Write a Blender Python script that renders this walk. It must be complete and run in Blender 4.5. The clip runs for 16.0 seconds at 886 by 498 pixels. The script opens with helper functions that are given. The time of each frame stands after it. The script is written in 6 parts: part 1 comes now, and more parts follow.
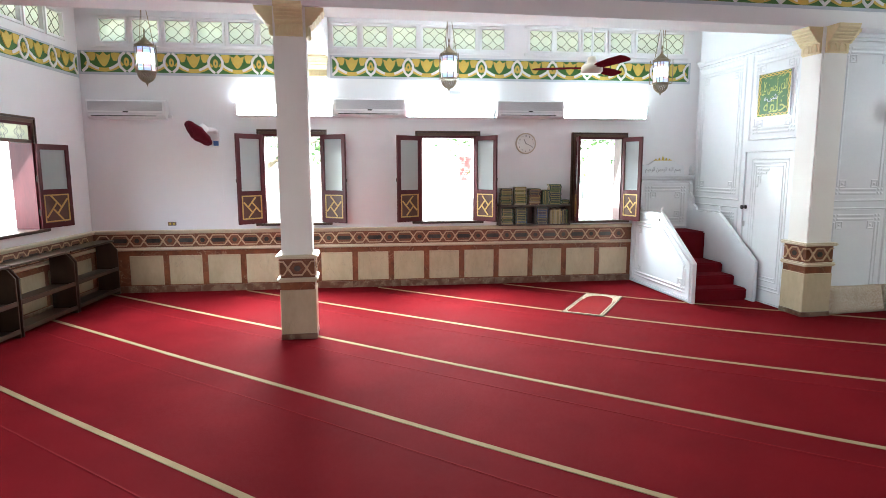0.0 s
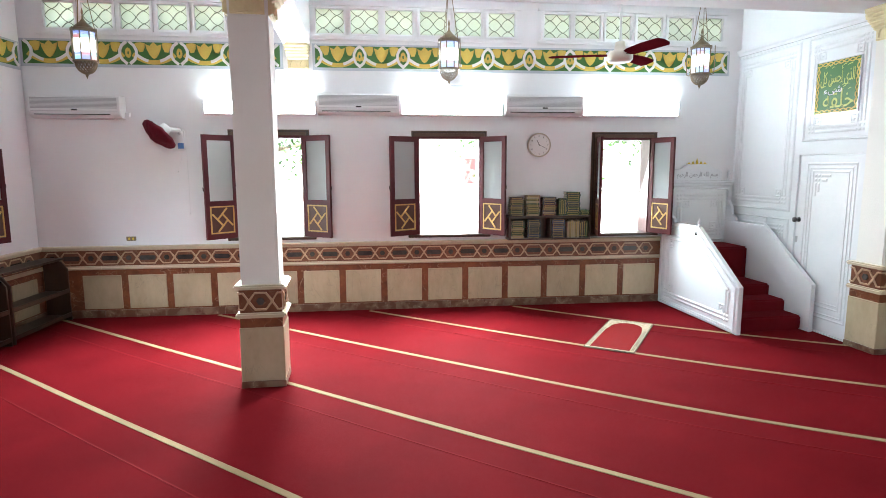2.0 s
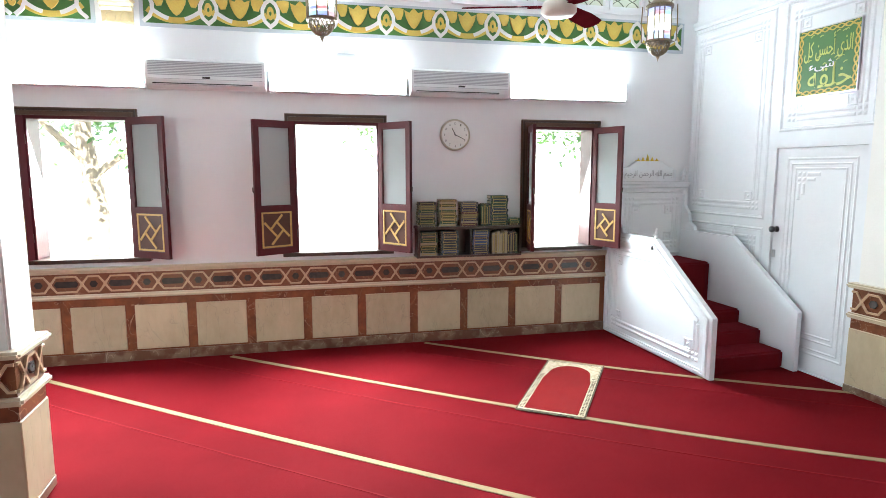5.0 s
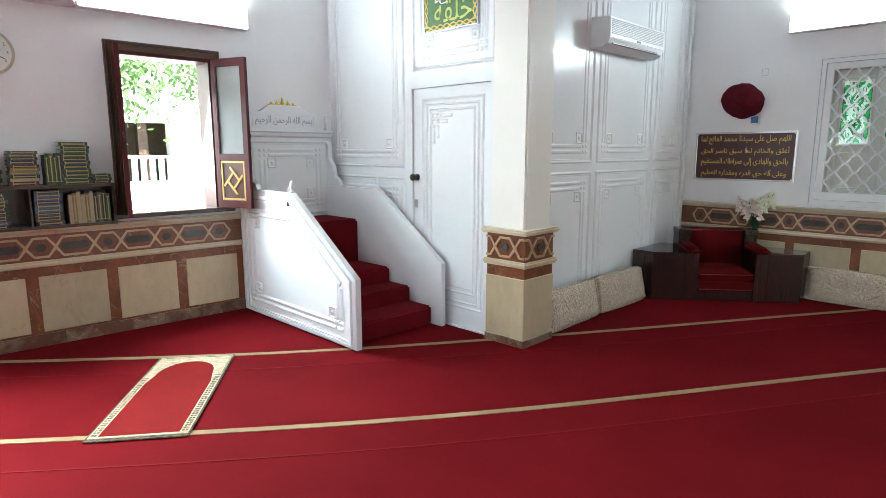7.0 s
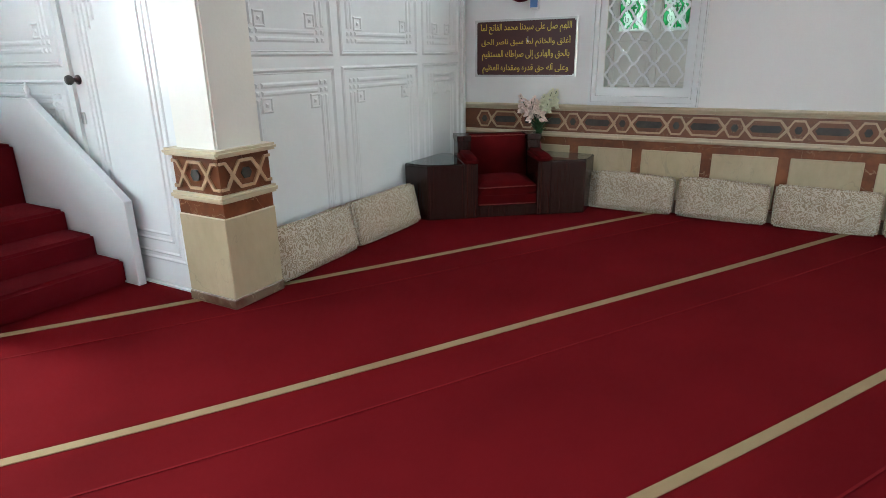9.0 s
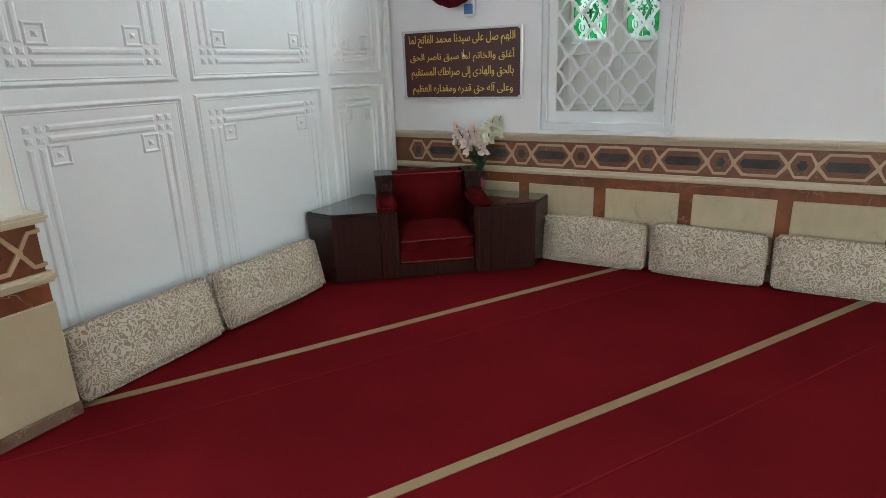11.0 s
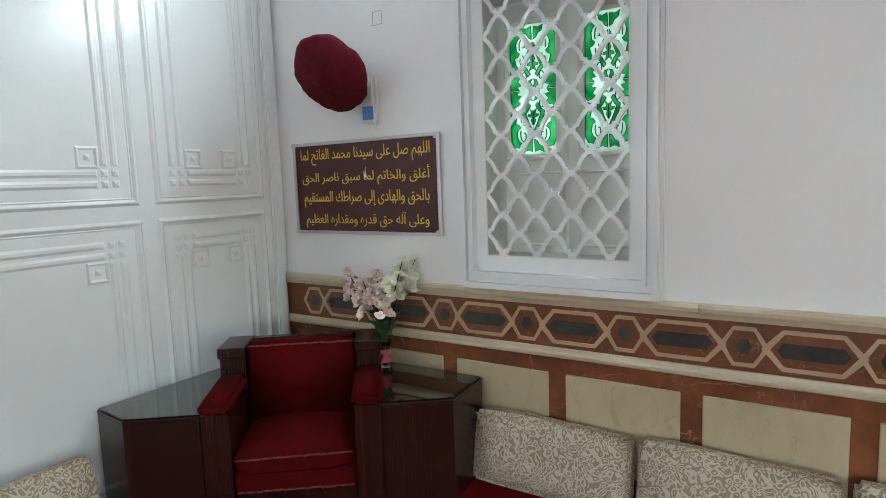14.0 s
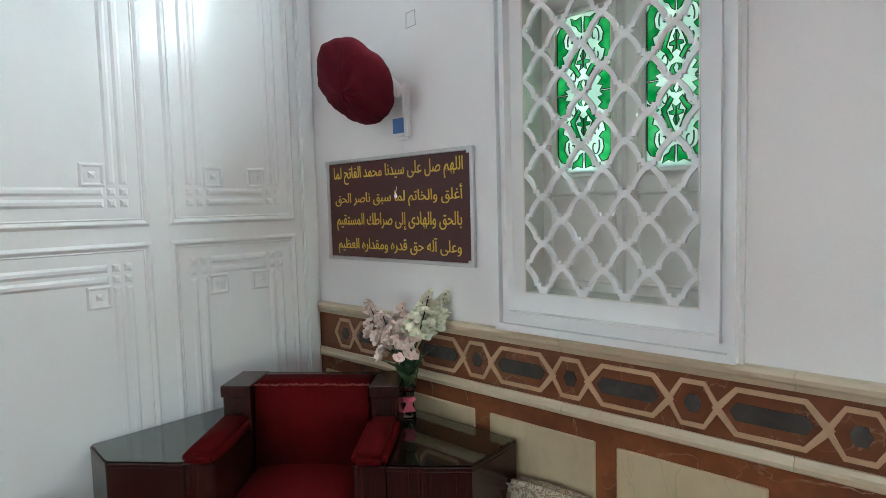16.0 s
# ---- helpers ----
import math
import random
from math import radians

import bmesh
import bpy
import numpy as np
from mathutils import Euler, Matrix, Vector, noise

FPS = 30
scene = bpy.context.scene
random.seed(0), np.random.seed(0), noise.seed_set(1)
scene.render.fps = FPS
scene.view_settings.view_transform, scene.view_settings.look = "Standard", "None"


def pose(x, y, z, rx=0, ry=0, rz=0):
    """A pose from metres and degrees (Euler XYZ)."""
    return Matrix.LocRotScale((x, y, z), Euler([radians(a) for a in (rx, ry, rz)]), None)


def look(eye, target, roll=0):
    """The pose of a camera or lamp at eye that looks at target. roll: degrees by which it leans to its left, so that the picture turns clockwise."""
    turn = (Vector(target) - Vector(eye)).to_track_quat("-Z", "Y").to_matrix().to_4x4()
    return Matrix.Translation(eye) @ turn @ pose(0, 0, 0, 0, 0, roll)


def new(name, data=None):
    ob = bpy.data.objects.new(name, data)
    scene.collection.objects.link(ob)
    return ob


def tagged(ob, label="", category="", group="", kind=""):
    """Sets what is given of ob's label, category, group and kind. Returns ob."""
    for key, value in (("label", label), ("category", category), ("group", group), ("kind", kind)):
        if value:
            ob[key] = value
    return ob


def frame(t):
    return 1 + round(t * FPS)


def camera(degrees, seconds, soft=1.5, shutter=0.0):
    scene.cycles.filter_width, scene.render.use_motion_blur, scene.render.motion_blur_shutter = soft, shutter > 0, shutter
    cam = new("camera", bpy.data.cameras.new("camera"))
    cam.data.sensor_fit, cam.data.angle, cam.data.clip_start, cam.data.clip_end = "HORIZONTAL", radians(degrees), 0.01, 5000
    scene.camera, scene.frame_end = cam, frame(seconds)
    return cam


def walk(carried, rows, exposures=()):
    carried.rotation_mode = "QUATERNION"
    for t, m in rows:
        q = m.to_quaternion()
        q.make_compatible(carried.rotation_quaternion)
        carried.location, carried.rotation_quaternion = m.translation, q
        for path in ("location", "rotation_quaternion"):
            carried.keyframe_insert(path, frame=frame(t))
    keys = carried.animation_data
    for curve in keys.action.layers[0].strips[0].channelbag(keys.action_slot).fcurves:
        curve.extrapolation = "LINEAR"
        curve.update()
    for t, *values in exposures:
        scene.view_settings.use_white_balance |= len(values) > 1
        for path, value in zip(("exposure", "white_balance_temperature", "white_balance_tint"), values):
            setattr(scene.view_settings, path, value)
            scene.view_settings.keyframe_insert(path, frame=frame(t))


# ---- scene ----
cam = camera(73.9, 16.0, soft=0.8)
PATH = [
    (0, (-0.094, -0.118, 1.839), (0.221, 1.839, 1.567), -0.1),
    (0.5, (-0.033, 0.189, 1.871), (0.28, 2.145, 1.596), -0.1),
    (1, (0.037, 0.48, 1.903), (0.337, 2.439, 1.628), -0.2),
    (1.5, (0.086, 0.774, 1.919), (0.382, 2.733, 1.642), -0.1),
    (2, (0.195, 1.079, 1.93), (0.484, 3.038, 1.654), -0.2),
    (2.5, (0.266, 1.375, 1.948), (0.554, 3.335, 1.674), -0.2),
    (3, (0.353, 1.676, 1.936), (0.646, 3.637, 1.669), -0.2),
    (3.2, (0.394, 1.798, 1.92), (0.695, 3.758, 1.659), -0.2),
    (5.3, (1.017, 3.0, 1.82), (1.612, 4.893, 1.556), 0.0),
    (5.5, (1.11, 3.076, 1.807), (1.765, 4.946, 1.54), 0.0),
    (6, (1.338, 3.242, 1.755), (2.254, 4.998, 1.477), 0.0),
    (6.5, (1.558, 3.448, 1.64), (2.733, 5.043, 1.363), 0.1),
    (7, (1.881, 3.552, 1.53), (3.277, 4.945, 1.197), 0.0),
    (7.5, (2.225, 3.62, 1.452), (3.785, 4.795, 1.023), -0.1),
    (8, (2.609, 3.616, 1.392), (4.241, 4.63, 0.837), -0.3),
    (8.5, (2.949, 3.588, 1.386), (4.597, 4.537, 0.768), -0.7),
    (11, (4.596, 3.626, 1.435), (6.256, 4.574, 0.846), -1.9),
    (11.5, (4.933, 3.632, 1.446), (6.601, 4.61, 0.932), -2.1),
    (12, (5.253, 3.656, 1.474), (6.938, 4.641, 1.039), -2.2),
    (12.5, (5.512, 3.675, 1.48), (7.206, 4.673, 1.117), -2.2),
    (13, (5.789, 3.706, 1.49), (7.487, 4.715, 1.179), -2.2),
    (13.5, (6.056, 3.698, 1.481), (7.748, 4.731, 1.22), -2.0),
    (14, (6.314, 3.709, 1.472), (7.989, 4.778, 1.243), -2.0),
    (14.5, (6.553, 3.745, 1.469), (8.202, 4.859, 1.265), -1.8),
    (15, (6.765, 3.75, 1.467), (8.375, 4.922, 1.282), -1.9),
    (15.5, (6.88, 3.724, 1.465), (8.417, 4.995, 1.312), -1.8),
    (16, (6.876, 3.701, 1.459), (8.344, 5.051, 1.316), -1.5),
]
EXPOSURES = [(0, 3.36, 6000, -1), (3, 3.34, 6000, -1), (5.5, 3.38, 6000, -2), (7.0, 3.40, 6000, -3), (8.5, 3.46, 6000, -4), (11, 3.58, 6030, -5), (13, 3.60, 6040, -5), (16, 3.60, 6040, -5)]
walk(cam, [(t, look(eye, target, roll)) for t, eye, target, roll in PATH], EXPOSURES)

# ---- world and sun ----
world = bpy.data.worlds.new("sky")
scene.world = world
world.use_nodes = True
sky = world.node_tree.nodes.new("ShaderNodeTexSky")
sky.sky_type = "NISHITA"
sky.sun_disc = False
sky.sun_elevation = radians(50)
sky.sun_rotation = radians(200)
world.node_tree.nodes["Background"].inputs[1].default_value = 0.15
world.node_tree.links.new(sky.outputs[0], world.node_tree.nodes["Background"].inputs[0])
sun = new("sun", bpy.data.lights.new("sun", "SUN"))
sun.data.energy, sun.data.angle, sun.data.color = 5.0, radians(0.5), (1.0, 0.96, 0.9)
sun.matrix_world = look((0, 0, 0), (-0.16, 0.62, -0.77))



def daylight(name, wall, x, depth, z, w, h, watts, tilt=28):
    """An area lamp in a wall's opening that stands in for sky light."""
    lamp = new(name, bpy.data.lights.new(name, "AREA"))
    lamp.data.shape, lamp.data.size, lamp.data.size_y, lamp.data.energy, lamp.data.color = "RECTANGLE", w, h, watts, (0.94, 0.97, 1.0)
    lamp.data.spread = radians(110)
    lamp.matrix_world = wall @ pose(x, depth, z, 90 - tilt, 0, 180)


NORTH_SIDE = pose(0, 9.0375, 0, 0, 0, -2.0)
WEST_SIDE = pose(-3.79, 9.17, 0, 0, 0, 84.5) @ pose(-9.17, 0, 0)
daylight("daylight_1", NORTH_SIDE, -0.895, 0.20, 1.80, 0.80, 0.95, 21.0)
daylight("daylight_2", NORTH_SIDE, 1.45, 0.20, 1.80, 0.80, 0.95, 21.0)
daylight("daylight_3", NORTH_SIDE, 3.89, 0.20, 1.62, 0.70, 0.90, 5.5)
daylight("daylight_4", WEST_SIDE, 7.40, 0.20, 1.74, 0.92, 0.95, 6.0, 34)
# Two lamps added at unseen west windows to brighten the east wall.
daylight("added_daylight_5", WEST_SIDE, 3.80, 0.20, 1.74, 0.92, 0.95, 4.0, 10)
daylight("added_daylight_6", WEST_SIDE, 0.20, 0.20, 1.74, 0.92, 0.95, 4.0, 10)


# ---- materials ----
def material(name, colour, colour2=None, rough=0.5, metal=0.0, scale=4.0, fine=60.0, mix=0.5, bump=0.1, bump_scale=None,
             coat=0.0, sheen=0.0, gloss=0.5, stretch=(1, 1, 1), vary=0.0, sharp=0.0, vein=None, vein_scale=5.0, vein_width=0.012):
    m = bpy.data.materials.new(name)
    m.use_nodes = True
    nt = m.node_tree
    b = nt.nodes["Principled BSDF"]
    b.inputs["Roughness"].default_value = rough
    b.inputs["Metallic"].default_value = metal
    b.inputs["Coat Weight"].default_value = coat
    b.inputs["Specular IOR Level"].default_value = gloss
    b.inputs["Coat Roughness"].default_value = 0.12
    b.inputs["Sheen Weight"].default_value = sheen
    colour2 = colour2 or tuple(c * 0.82 for c in colour)
    tc = nt.nodes.new("ShaderNodeTexCoord")
    mp = nt.nodes.new("ShaderNodeMapping")
    mp.inputs["Scale"].default_value = stretch
    nt.links.new(tc.outputs["Object"], mp.inputs[0])
    if vary or vein:
        piece = nt.nodes.new("ShaderNodeObjectInfo")
        shift = nt.nodes.new("ShaderNodeMath")
        shift.operation, shift.inputs[1].default_value = "MULTIPLY", 37.0
        nt.links.new(piece.outputs["Random"], shift.inputs[0])
        nt.links.new(shift.outputs[0], mp.inputs["Location"])
    n1 = nt.nodes.new("ShaderNodeTexNoise")
    n1.inputs["Scale"].default_value, n1.inputs["Detail"].default_value = scale, 6
    n2 = nt.nodes.new("ShaderNodeTexNoise")
    n2.inputs["Scale"].default_value, n2.inputs["Detail"].default_value = fine, 3
    for n in (n1, n2):
        nt.links.new(mp.outputs[0], n.inputs["Vector"])
    add = nt.nodes.new("ShaderNodeMath")
    add.operation = "MULTIPLY_ADD"
    add.inputs[1].default_value = 0.45
    nt.links.new(n2.outputs["Fac"], add.inputs[0])
    nt.links.new(n1.outputs["Fac"], add.inputs[2])
    ramp = nt.nodes.new("ShaderNodeMapRange")
    w = 0.3 * (1 - sharp) + 0.02
    ramp.inputs[1].default_value, ramp.inputs[2].default_value = 0.725 - w, 0.725 + w
    ramp.inputs[3].default_value, ramp.inputs[4].default_value = 0, mix * 2
    nt.links.new(add.outputs[0], ramp.inputs[0])
    mx = nt.nodes.new("ShaderNodeMixRGB")
    mx.inputs[1].default_value, mx.inputs[2].default_value = (*colour, 1), (*colour2, 1)
    nt.links.new(ramp.outputs[0], mx.inputs[0])
    out = mx.outputs[0]
    if vein:
        n4 = nt.nodes.new("ShaderNodeTexNoise")
        n4.inputs["Scale"].default_value, n4.inputs["Detail"].default_value, n4.inputs["Distortion"].default_value = vein_scale, 4, 0.8
        nt.links.new(mp.outputs[0], n4.inputs["Vector"])
        off = nt.nodes.new("ShaderNodeMath")
        off.operation, off.inputs[1].default_value = "SUBTRACT", 0.5
        nt.links.new(n4.outputs["Fac"], off.inputs[0])
        ab = nt.nodes.new("ShaderNodeMath")
        ab.operation = "ABSOLUTE"
        nt.links.new(off.outputs[0], ab.inputs[0])
        vr = nt.nodes.new("ShaderNodeMapRange")
        vr.inputs[1].default_value, vr.inputs[2].default_value, vr.inputs[3].default_value, vr.inputs[4].default_value = 0.0, vein_width, 0.75, 0.0
        nt.links.new(ab.outputs[0], vr.inputs[0])
        gate = nt.nodes.new("ShaderNodeMath")
        gate.operation = "MULTIPLY"
        nt.links.new(vr.outputs[0], gate.inputs[0])
        nt.links.new(ramp.outputs[0], gate.inputs[1])
        vm = nt.nodes.new("ShaderNodeMixRGB")
        vm.inputs[2].default_value = (*vein, 1)
        nt.links.new(gate.outputs[0], vm.inputs[0])
        nt.links.new(out, vm.inputs[1])
        out = vm.outputs[0]
    if vary:
        info = nt.nodes.new("ShaderNodeObjectInfo")
        mr = nt.nodes.new("ShaderNodeMapRange")
        mr.inputs[3].default_value, mr.inputs[4].default_value = 1 - vary, 1 + vary
        nt.links.new(info.outputs["Random"], mr.inputs[0])
        hsv = nt.nodes.new("ShaderNodeHueSaturation")
        nt.links.new(out, hsv.inputs["Color"])
        nt.links.new(mr.outputs[0], hsv.inputs["Value"])
        out = hsv.outputs[0]
    nt.links.new(out, b.inputs["Base Color"])
    if bump:
        bp = nt.nodes.new("ShaderNodeBump")
        bp.inputs["Strength"].default_value = bump
        bp.inputs["Distance"].default_value = 0.01
        if bump_scale:
            n3 = nt.nodes.new("ShaderNodeTexNoise")
            n3.inputs["Scale"].default_value, n3.inputs["Detail"].default_value = bump_scale, 3
            nt.links.new(mp.outputs[0], n3.inputs["Vector"])
            nt.links.new(n3.outputs["Fac"], bp.inputs["Height"])
        else:
            nt.links.new(n2.outputs["Fac"], bp.inputs["Height"])
        nt.links.new(bp.outputs[0], b.inputs["Normal"])
    return m


def glowing(name, colour, strength):
    m = bpy.data.materials.new(name)
    m.use_nodes = True
    b = m.node_tree.nodes["Principled BSDF"]
    b.inputs["Base Color"].default_value = (0.9, 0.9, 0.9, 1)
    b.inputs["Emission Color"].default_value = (*colour, 1)
    b.inputs["Emission Strength"].default_value = strength
    return m


def glass(name, colour, rough=0.02):
    m = bpy.data.materials.new(name)
    m.use_nodes = True
    b = m.node_tree.nodes["Principled BSDF"]
    b.inputs["Base Color"].default_value = (*colour, 1)
    b.inputs["Roughness"].default_value = rough
    b.inputs["Transmission Weight"].default_value = 1.0
    b.inputs["IOR"].default_value = 1.45
    return m


def frosted(name, colour, through_colour, share=0.45, second=None):
    """Thin milky pane: half of the light passes scattered, half comes back."""
    m = bpy.data.materials.new(name)
    m.use_nodes = True
    nt = m.node_tree
    b = nt.nodes["Principled BSDF"]
    b.inputs["Base Color"].default_value = (*colour, 1)
    b.inputs["Roughness"].default_value = 0.12
    tr = nt.nodes.new("ShaderNodeBsdfTranslucent")
    tr.inputs[0].default_value = (*through_colour, 1)
    if second:
        tc, cloud, mx = nt.nodes.new("ShaderNodeTexCoord"), nt.nodes.new("ShaderNodeTexNoise"), nt.nodes.new("ShaderNodeMixRGB")
        cloud.inputs["Scale"].default_value = 16
        nt.links.new(tc.outputs["Object"], cloud.inputs["Vector"])
        mr = nt.nodes.new("ShaderNodeMapRange")
        mr.inputs[1].default_value, mr.inputs[2].default_value = 0.38, 0.62
        nt.links.new(cloud.outputs["Fac"], mr.inputs[0])
        mx.inputs[1].default_value, mx.inputs[2].default_value = (*through_colour, 1), (*second, 1)
        nt.links.new(mr.outputs[0], mx.inputs[0])
        nt.links.new(mx.outputs[0], tr.inputs[0])
    ms = nt.nodes.new("ShaderNodeMixShader")
    ms.inputs[0].default_value = share
    nt.links.new(b.outputs[0], ms.inputs[1])
    nt.links.new(tr.outputs[0], ms.inputs[2])
    nt.links.new(ms.outputs[0], nt.nodes["Material Output"].inputs[0])
    return m


WALL = material("white_wall_paint", (0.80, 0.80, 0.81), (0.74, 0.74, 0.76), rough=0.45, scale=1.2, fine=90, bump=0.06)
COLP = material("cream_column_paint", (0.80, 0.785, 0.75), (0.76, 0.745, 0.70), rough=0.5, scale=2, fine=60, bump=0.06)
GLOSS = material("glossy_white_enamel", (0.79, 0.81, 0.83), (0.75, 0.775, 0.80), rough=0.2, scale=1.5, fine=18, bump=0.05, coat=0.0, gloss=0.3)
CEIL = material("ceiling_paint", (0.80, 0.80, 0.80), (0.75, 0.75, 0.76), rough=0.7, scale=0.8, bump=0.05)
CREAM = material("cream_marble", (0.57, 0.48, 0.325), (0.41, 0.335, 0.205), rough=0.3, scale=3.0, fine=18, bump=0.03, vary=0.10, stretch=(1, 1, 0.5), vein=(0.30, 0.26, 0.19), vein_scale=3.5, vein_width=0.008)
LEDGE = material("pale_marble", (0.62, 0.54, 0.40), (0.50, 0.42, 0.29), rough=0.3, scale=5, fine=30, bump=0.03)
REDST = material("red_brown_marble", (0.24, 0.085, 0.035), (0.13, 0.045, 0.022), rough=0.28, scale=6, fine=25, bump=0.03, sharp=0.4, gloss=0.4, vein=(0.50, 0.36, 0.24), vein_scale=4, vein_width=0.010)
BROWN = material("brown_marble", (0.20, 0.072, 0.030), (0.11, 0.040, 0.019), rough=0.28, scale=8, fine=30, bump=0.03, vein=(0.42, 0.30, 0.20), vein_scale=5, vein_width=0.008)
STRIP = material("inlay_cream_strip", (0.55, 0.39, 0.25), (0.43, 0.29, 0.18), rough=0.32, scale=8, fine=30, bump=0.03, vary=0.08)
DARKST = material("dark_green_marble", (0.045, 0.05, 0.05), (0.09, 0.085, 0.08), rough=0.22, scale=12, fine=40, bump=0.02, sharp=0.3, vary=0.35)
PLINTH = material("veined_plinth_marble", (0.13, 0.055, 0.032), (0.25, 0.18, 0.12), rough=0.3, scale=6, fine=14, bump=0.03, sharp=0.8, mix=0.36, vary=0.15, vein=(0.55, 0.46, 0.34), vein_scale=6, vein_width=0.014)
CARPET = material("red_carpet", (0.154, 0.0078, 0.0114), (0.110, 0.0056, 0.0082), rough=0.65, scale=1.7, sharp=0.3, fine=260, bump=0.45, bump_scale=500, gloss=0.005)
CSTRIPE = material("carpet_stripe_beige", (0.36, 0.265, 0.15), (0.26, 0.185, 0.10), rough=0.95, scale=3, fine=400, bump=0.4, gloss=0.1)
CSEAM = material("carpet_seam_pile", (0.20, 0.011, 0.015), (0.14, 0.007, 0.010), rough=0.95, scale=2, fine=400, bump=0.3, gloss=0.08)
STAIRC = material("dark_red_stair_carpet", (0.165, 0.008, 0.014), (0.105, 0.005, 0.009), rough=0.95, scale=4, fine=420, bump=0.5, bump_scale=900, gloss=0.08)
MAROON = material("maroon_painted_wood", (0.085, 0.010, 0.014), (0.048, 0.006, 0.009), rough=0.4, scale=6, fine=50, bump=0.06, stretch=(1, 1, 0.2), gloss=0.3)
DARKW = material("dark_stained_wood", (0.055, 0.028, 0.016), (0.026, 0.013, 0.009), rough=0.35, scale=7, fine=60, bump=0.06, stretch=(1, 1, 0.15))
WALNUT = material("walnut_casing", (0.125, 0.068, 0.038), (0.06, 0.03, 0.017), rough=0.4, scale=9, fine=60, bump=0.08, stretch=(0.3, 1, 1))
PANELW = material("brown_shutter_panel", (0.085, 0.03, 0.018), (0.055, 0.02, 0.012), rough=0.4, scale=8, fine=60, bump=0.05)
GOLDW = material("gold_painted_batten", (0.55, 0.36, 0.11), (0.45, 0.28, 0.08), rough=0.45, scale=10, fine=60, bump=0.05)
ROSEW = material("striped_rosewood_veneer", (0.040, 0.0105, 0.0075), (0.009, 0.004, 0.0033), rough=0.27, scale=12, fine=40, bump=0.03, stretch=(8, 8, 0.06), coat=0.15, sharp=0.4)
VELVET = material("red_velvet", (0.105, 0.0042, 0.006), (0.055, 0.003, 0.004), rough=0.9, scale=7, fine=160, bump=0.3, gloss=0.06)
FANRED = material("maroon_fan_cloth", (0.125, 0.012, 0.022), (0.080, 0.009, 0.016), rough=0.8, scale=14, fine=220, bump=0.4, gloss=0.08)
FANBLADE = material("maroon_fan_blade", (0.125, 0.012, 0.018), (0.08, 0.008, 0.013), rough=1.0, scale=5, fine=50, bump=0.03, gloss=0.0)
FANHUB = material("cream_fan_enamel", (0.66, 0.62, 0.53), (0.60, 0.56, 0.47), rough=0.35, scale=4, bump=0.0)
PLASTIC = material("white_plastic", (0.76, 0.77, 0.78), (0.70, 0.71, 0.72), rough=0.35, scale=2, fine=30, bump=0.0)
GREYP = material("grey_vent_plastic", (0.42, 0.43, 0.45), (0.36, 0.37, 0.39), rough=0.45, scale=3, bump=0.0)
BLACK = material("black_plastic", (0.015, 0.015, 0.016), (0.025, 0.025, 0.025), rough=0.4, bump=0.0)
BLUE = material("blue_label", (0.08, 0.2, 0.5), (0.07, 0.17, 0.42), rough=0.4, bump=0.0)
SILVER = material("brushed_silver_metal", (0.62, 0.62, 0.63), (0.5, 0.5, 0.52), rough=0.28, metal=1.0, scale=5, fine=80, bump=0.03)
BRASS = material("aged_brass", (0.31, 0.25, 0.16), (0.15, 0.12, 0.075), rough=0.36, metal=1.0, scale=14, fine=120, bump=0.1)
GILT = material("dull_spine_gilding", (0.46, 0.38, 0.13), (0.30, 0.25, 0.10), rough=0.5, scale=30, bump=0.0)
CLOCKR = material("clock_rim", (0.52, 0.48, 0.38), (0.45, 0.41, 0.32), rough=0.3, bump=0.0)
GOLDL = material("gold_lettering", (0.70, 0.52, 0.06), (0.62, 0.44, 0.05), rough=0.35, scale=10, bump=0.0)
SIGNM = material("dark_maroon_board", (0.060, 0.010, 0.014), (0.045, 0.008, 0.011), rough=0.35, scale=5, bump=0.0)
GREEN = material("green_frieze_paint", (0.055, 0.17, 0.03), (0.045, 0.14, 0.025), rough=0.5, scale=5, fine=60, bump=0.04)
YELLOW = material("yellow_frieze_paint", (0.66, 0.50, 0.09), (0.52, 0.37, 0.06), rough=0.5, scale=9, fine=60, bump=0.04)
WHITEP = material("white_frieze_paint", (0.78, 0.78, 0.76), (0.68, 0.68, 0.66), rough=0.5, scale=9, fine=60, bump=0.04)
GREYB = material("grey_frieze_border", (0.50, 0.55, 0.60), (0.44, 0.49, 0.54), rough=0.5, scale=5, bump=0.03)
CAPIT = material("cream_capital_paint", (0.74, 0.65, 0.40), (0.64, 0.54, 0.30), rough=0.45, scale=9, fine=40, bump=0.06)
MILK = frosted("milky_lattice_glass", (0.60, 0.61, 0.54), (0.72, 0.73, 0.63), 0.7)
CLEAD = material("olive_grey_lattice_lead", (0.17, 0.17, 0.13), rough=0.5, bump=0.0)
SHUTGL = frosted("frosted_shutter_glass", (0.52, 0.55, 0.545), (0.58, 0.61, 0.60), 0.5)
TOPGL = glass("table_glass", (0.72, 0.82, 0.78), 0.02)
CLOCKF = material("clock_face", (0.74, 0.74, 0.71), (0.70, 0.70, 0.67), rough=0.25, bump=0.0)
TUBE = glowing("fluorescent_tube", (0.93, 0.97, 1.0), 6.0)
GGREEN = frosted("green_stained_glass", (0.02, 0.24, 0.05), (0.025, 0.42, 0.09), 0.6, (0.14, 0.72, 0.24))
GCLEAR = frosted("clear_stained_glass", (0.55, 0.62, 0.56), (0.50, 0.62, 0.54), 0.5, (0.72, 0.80, 0.72))
LEAD = material("black_leading", (0.012, 0.03, 0.015), rough=0.4, bump=0.0)
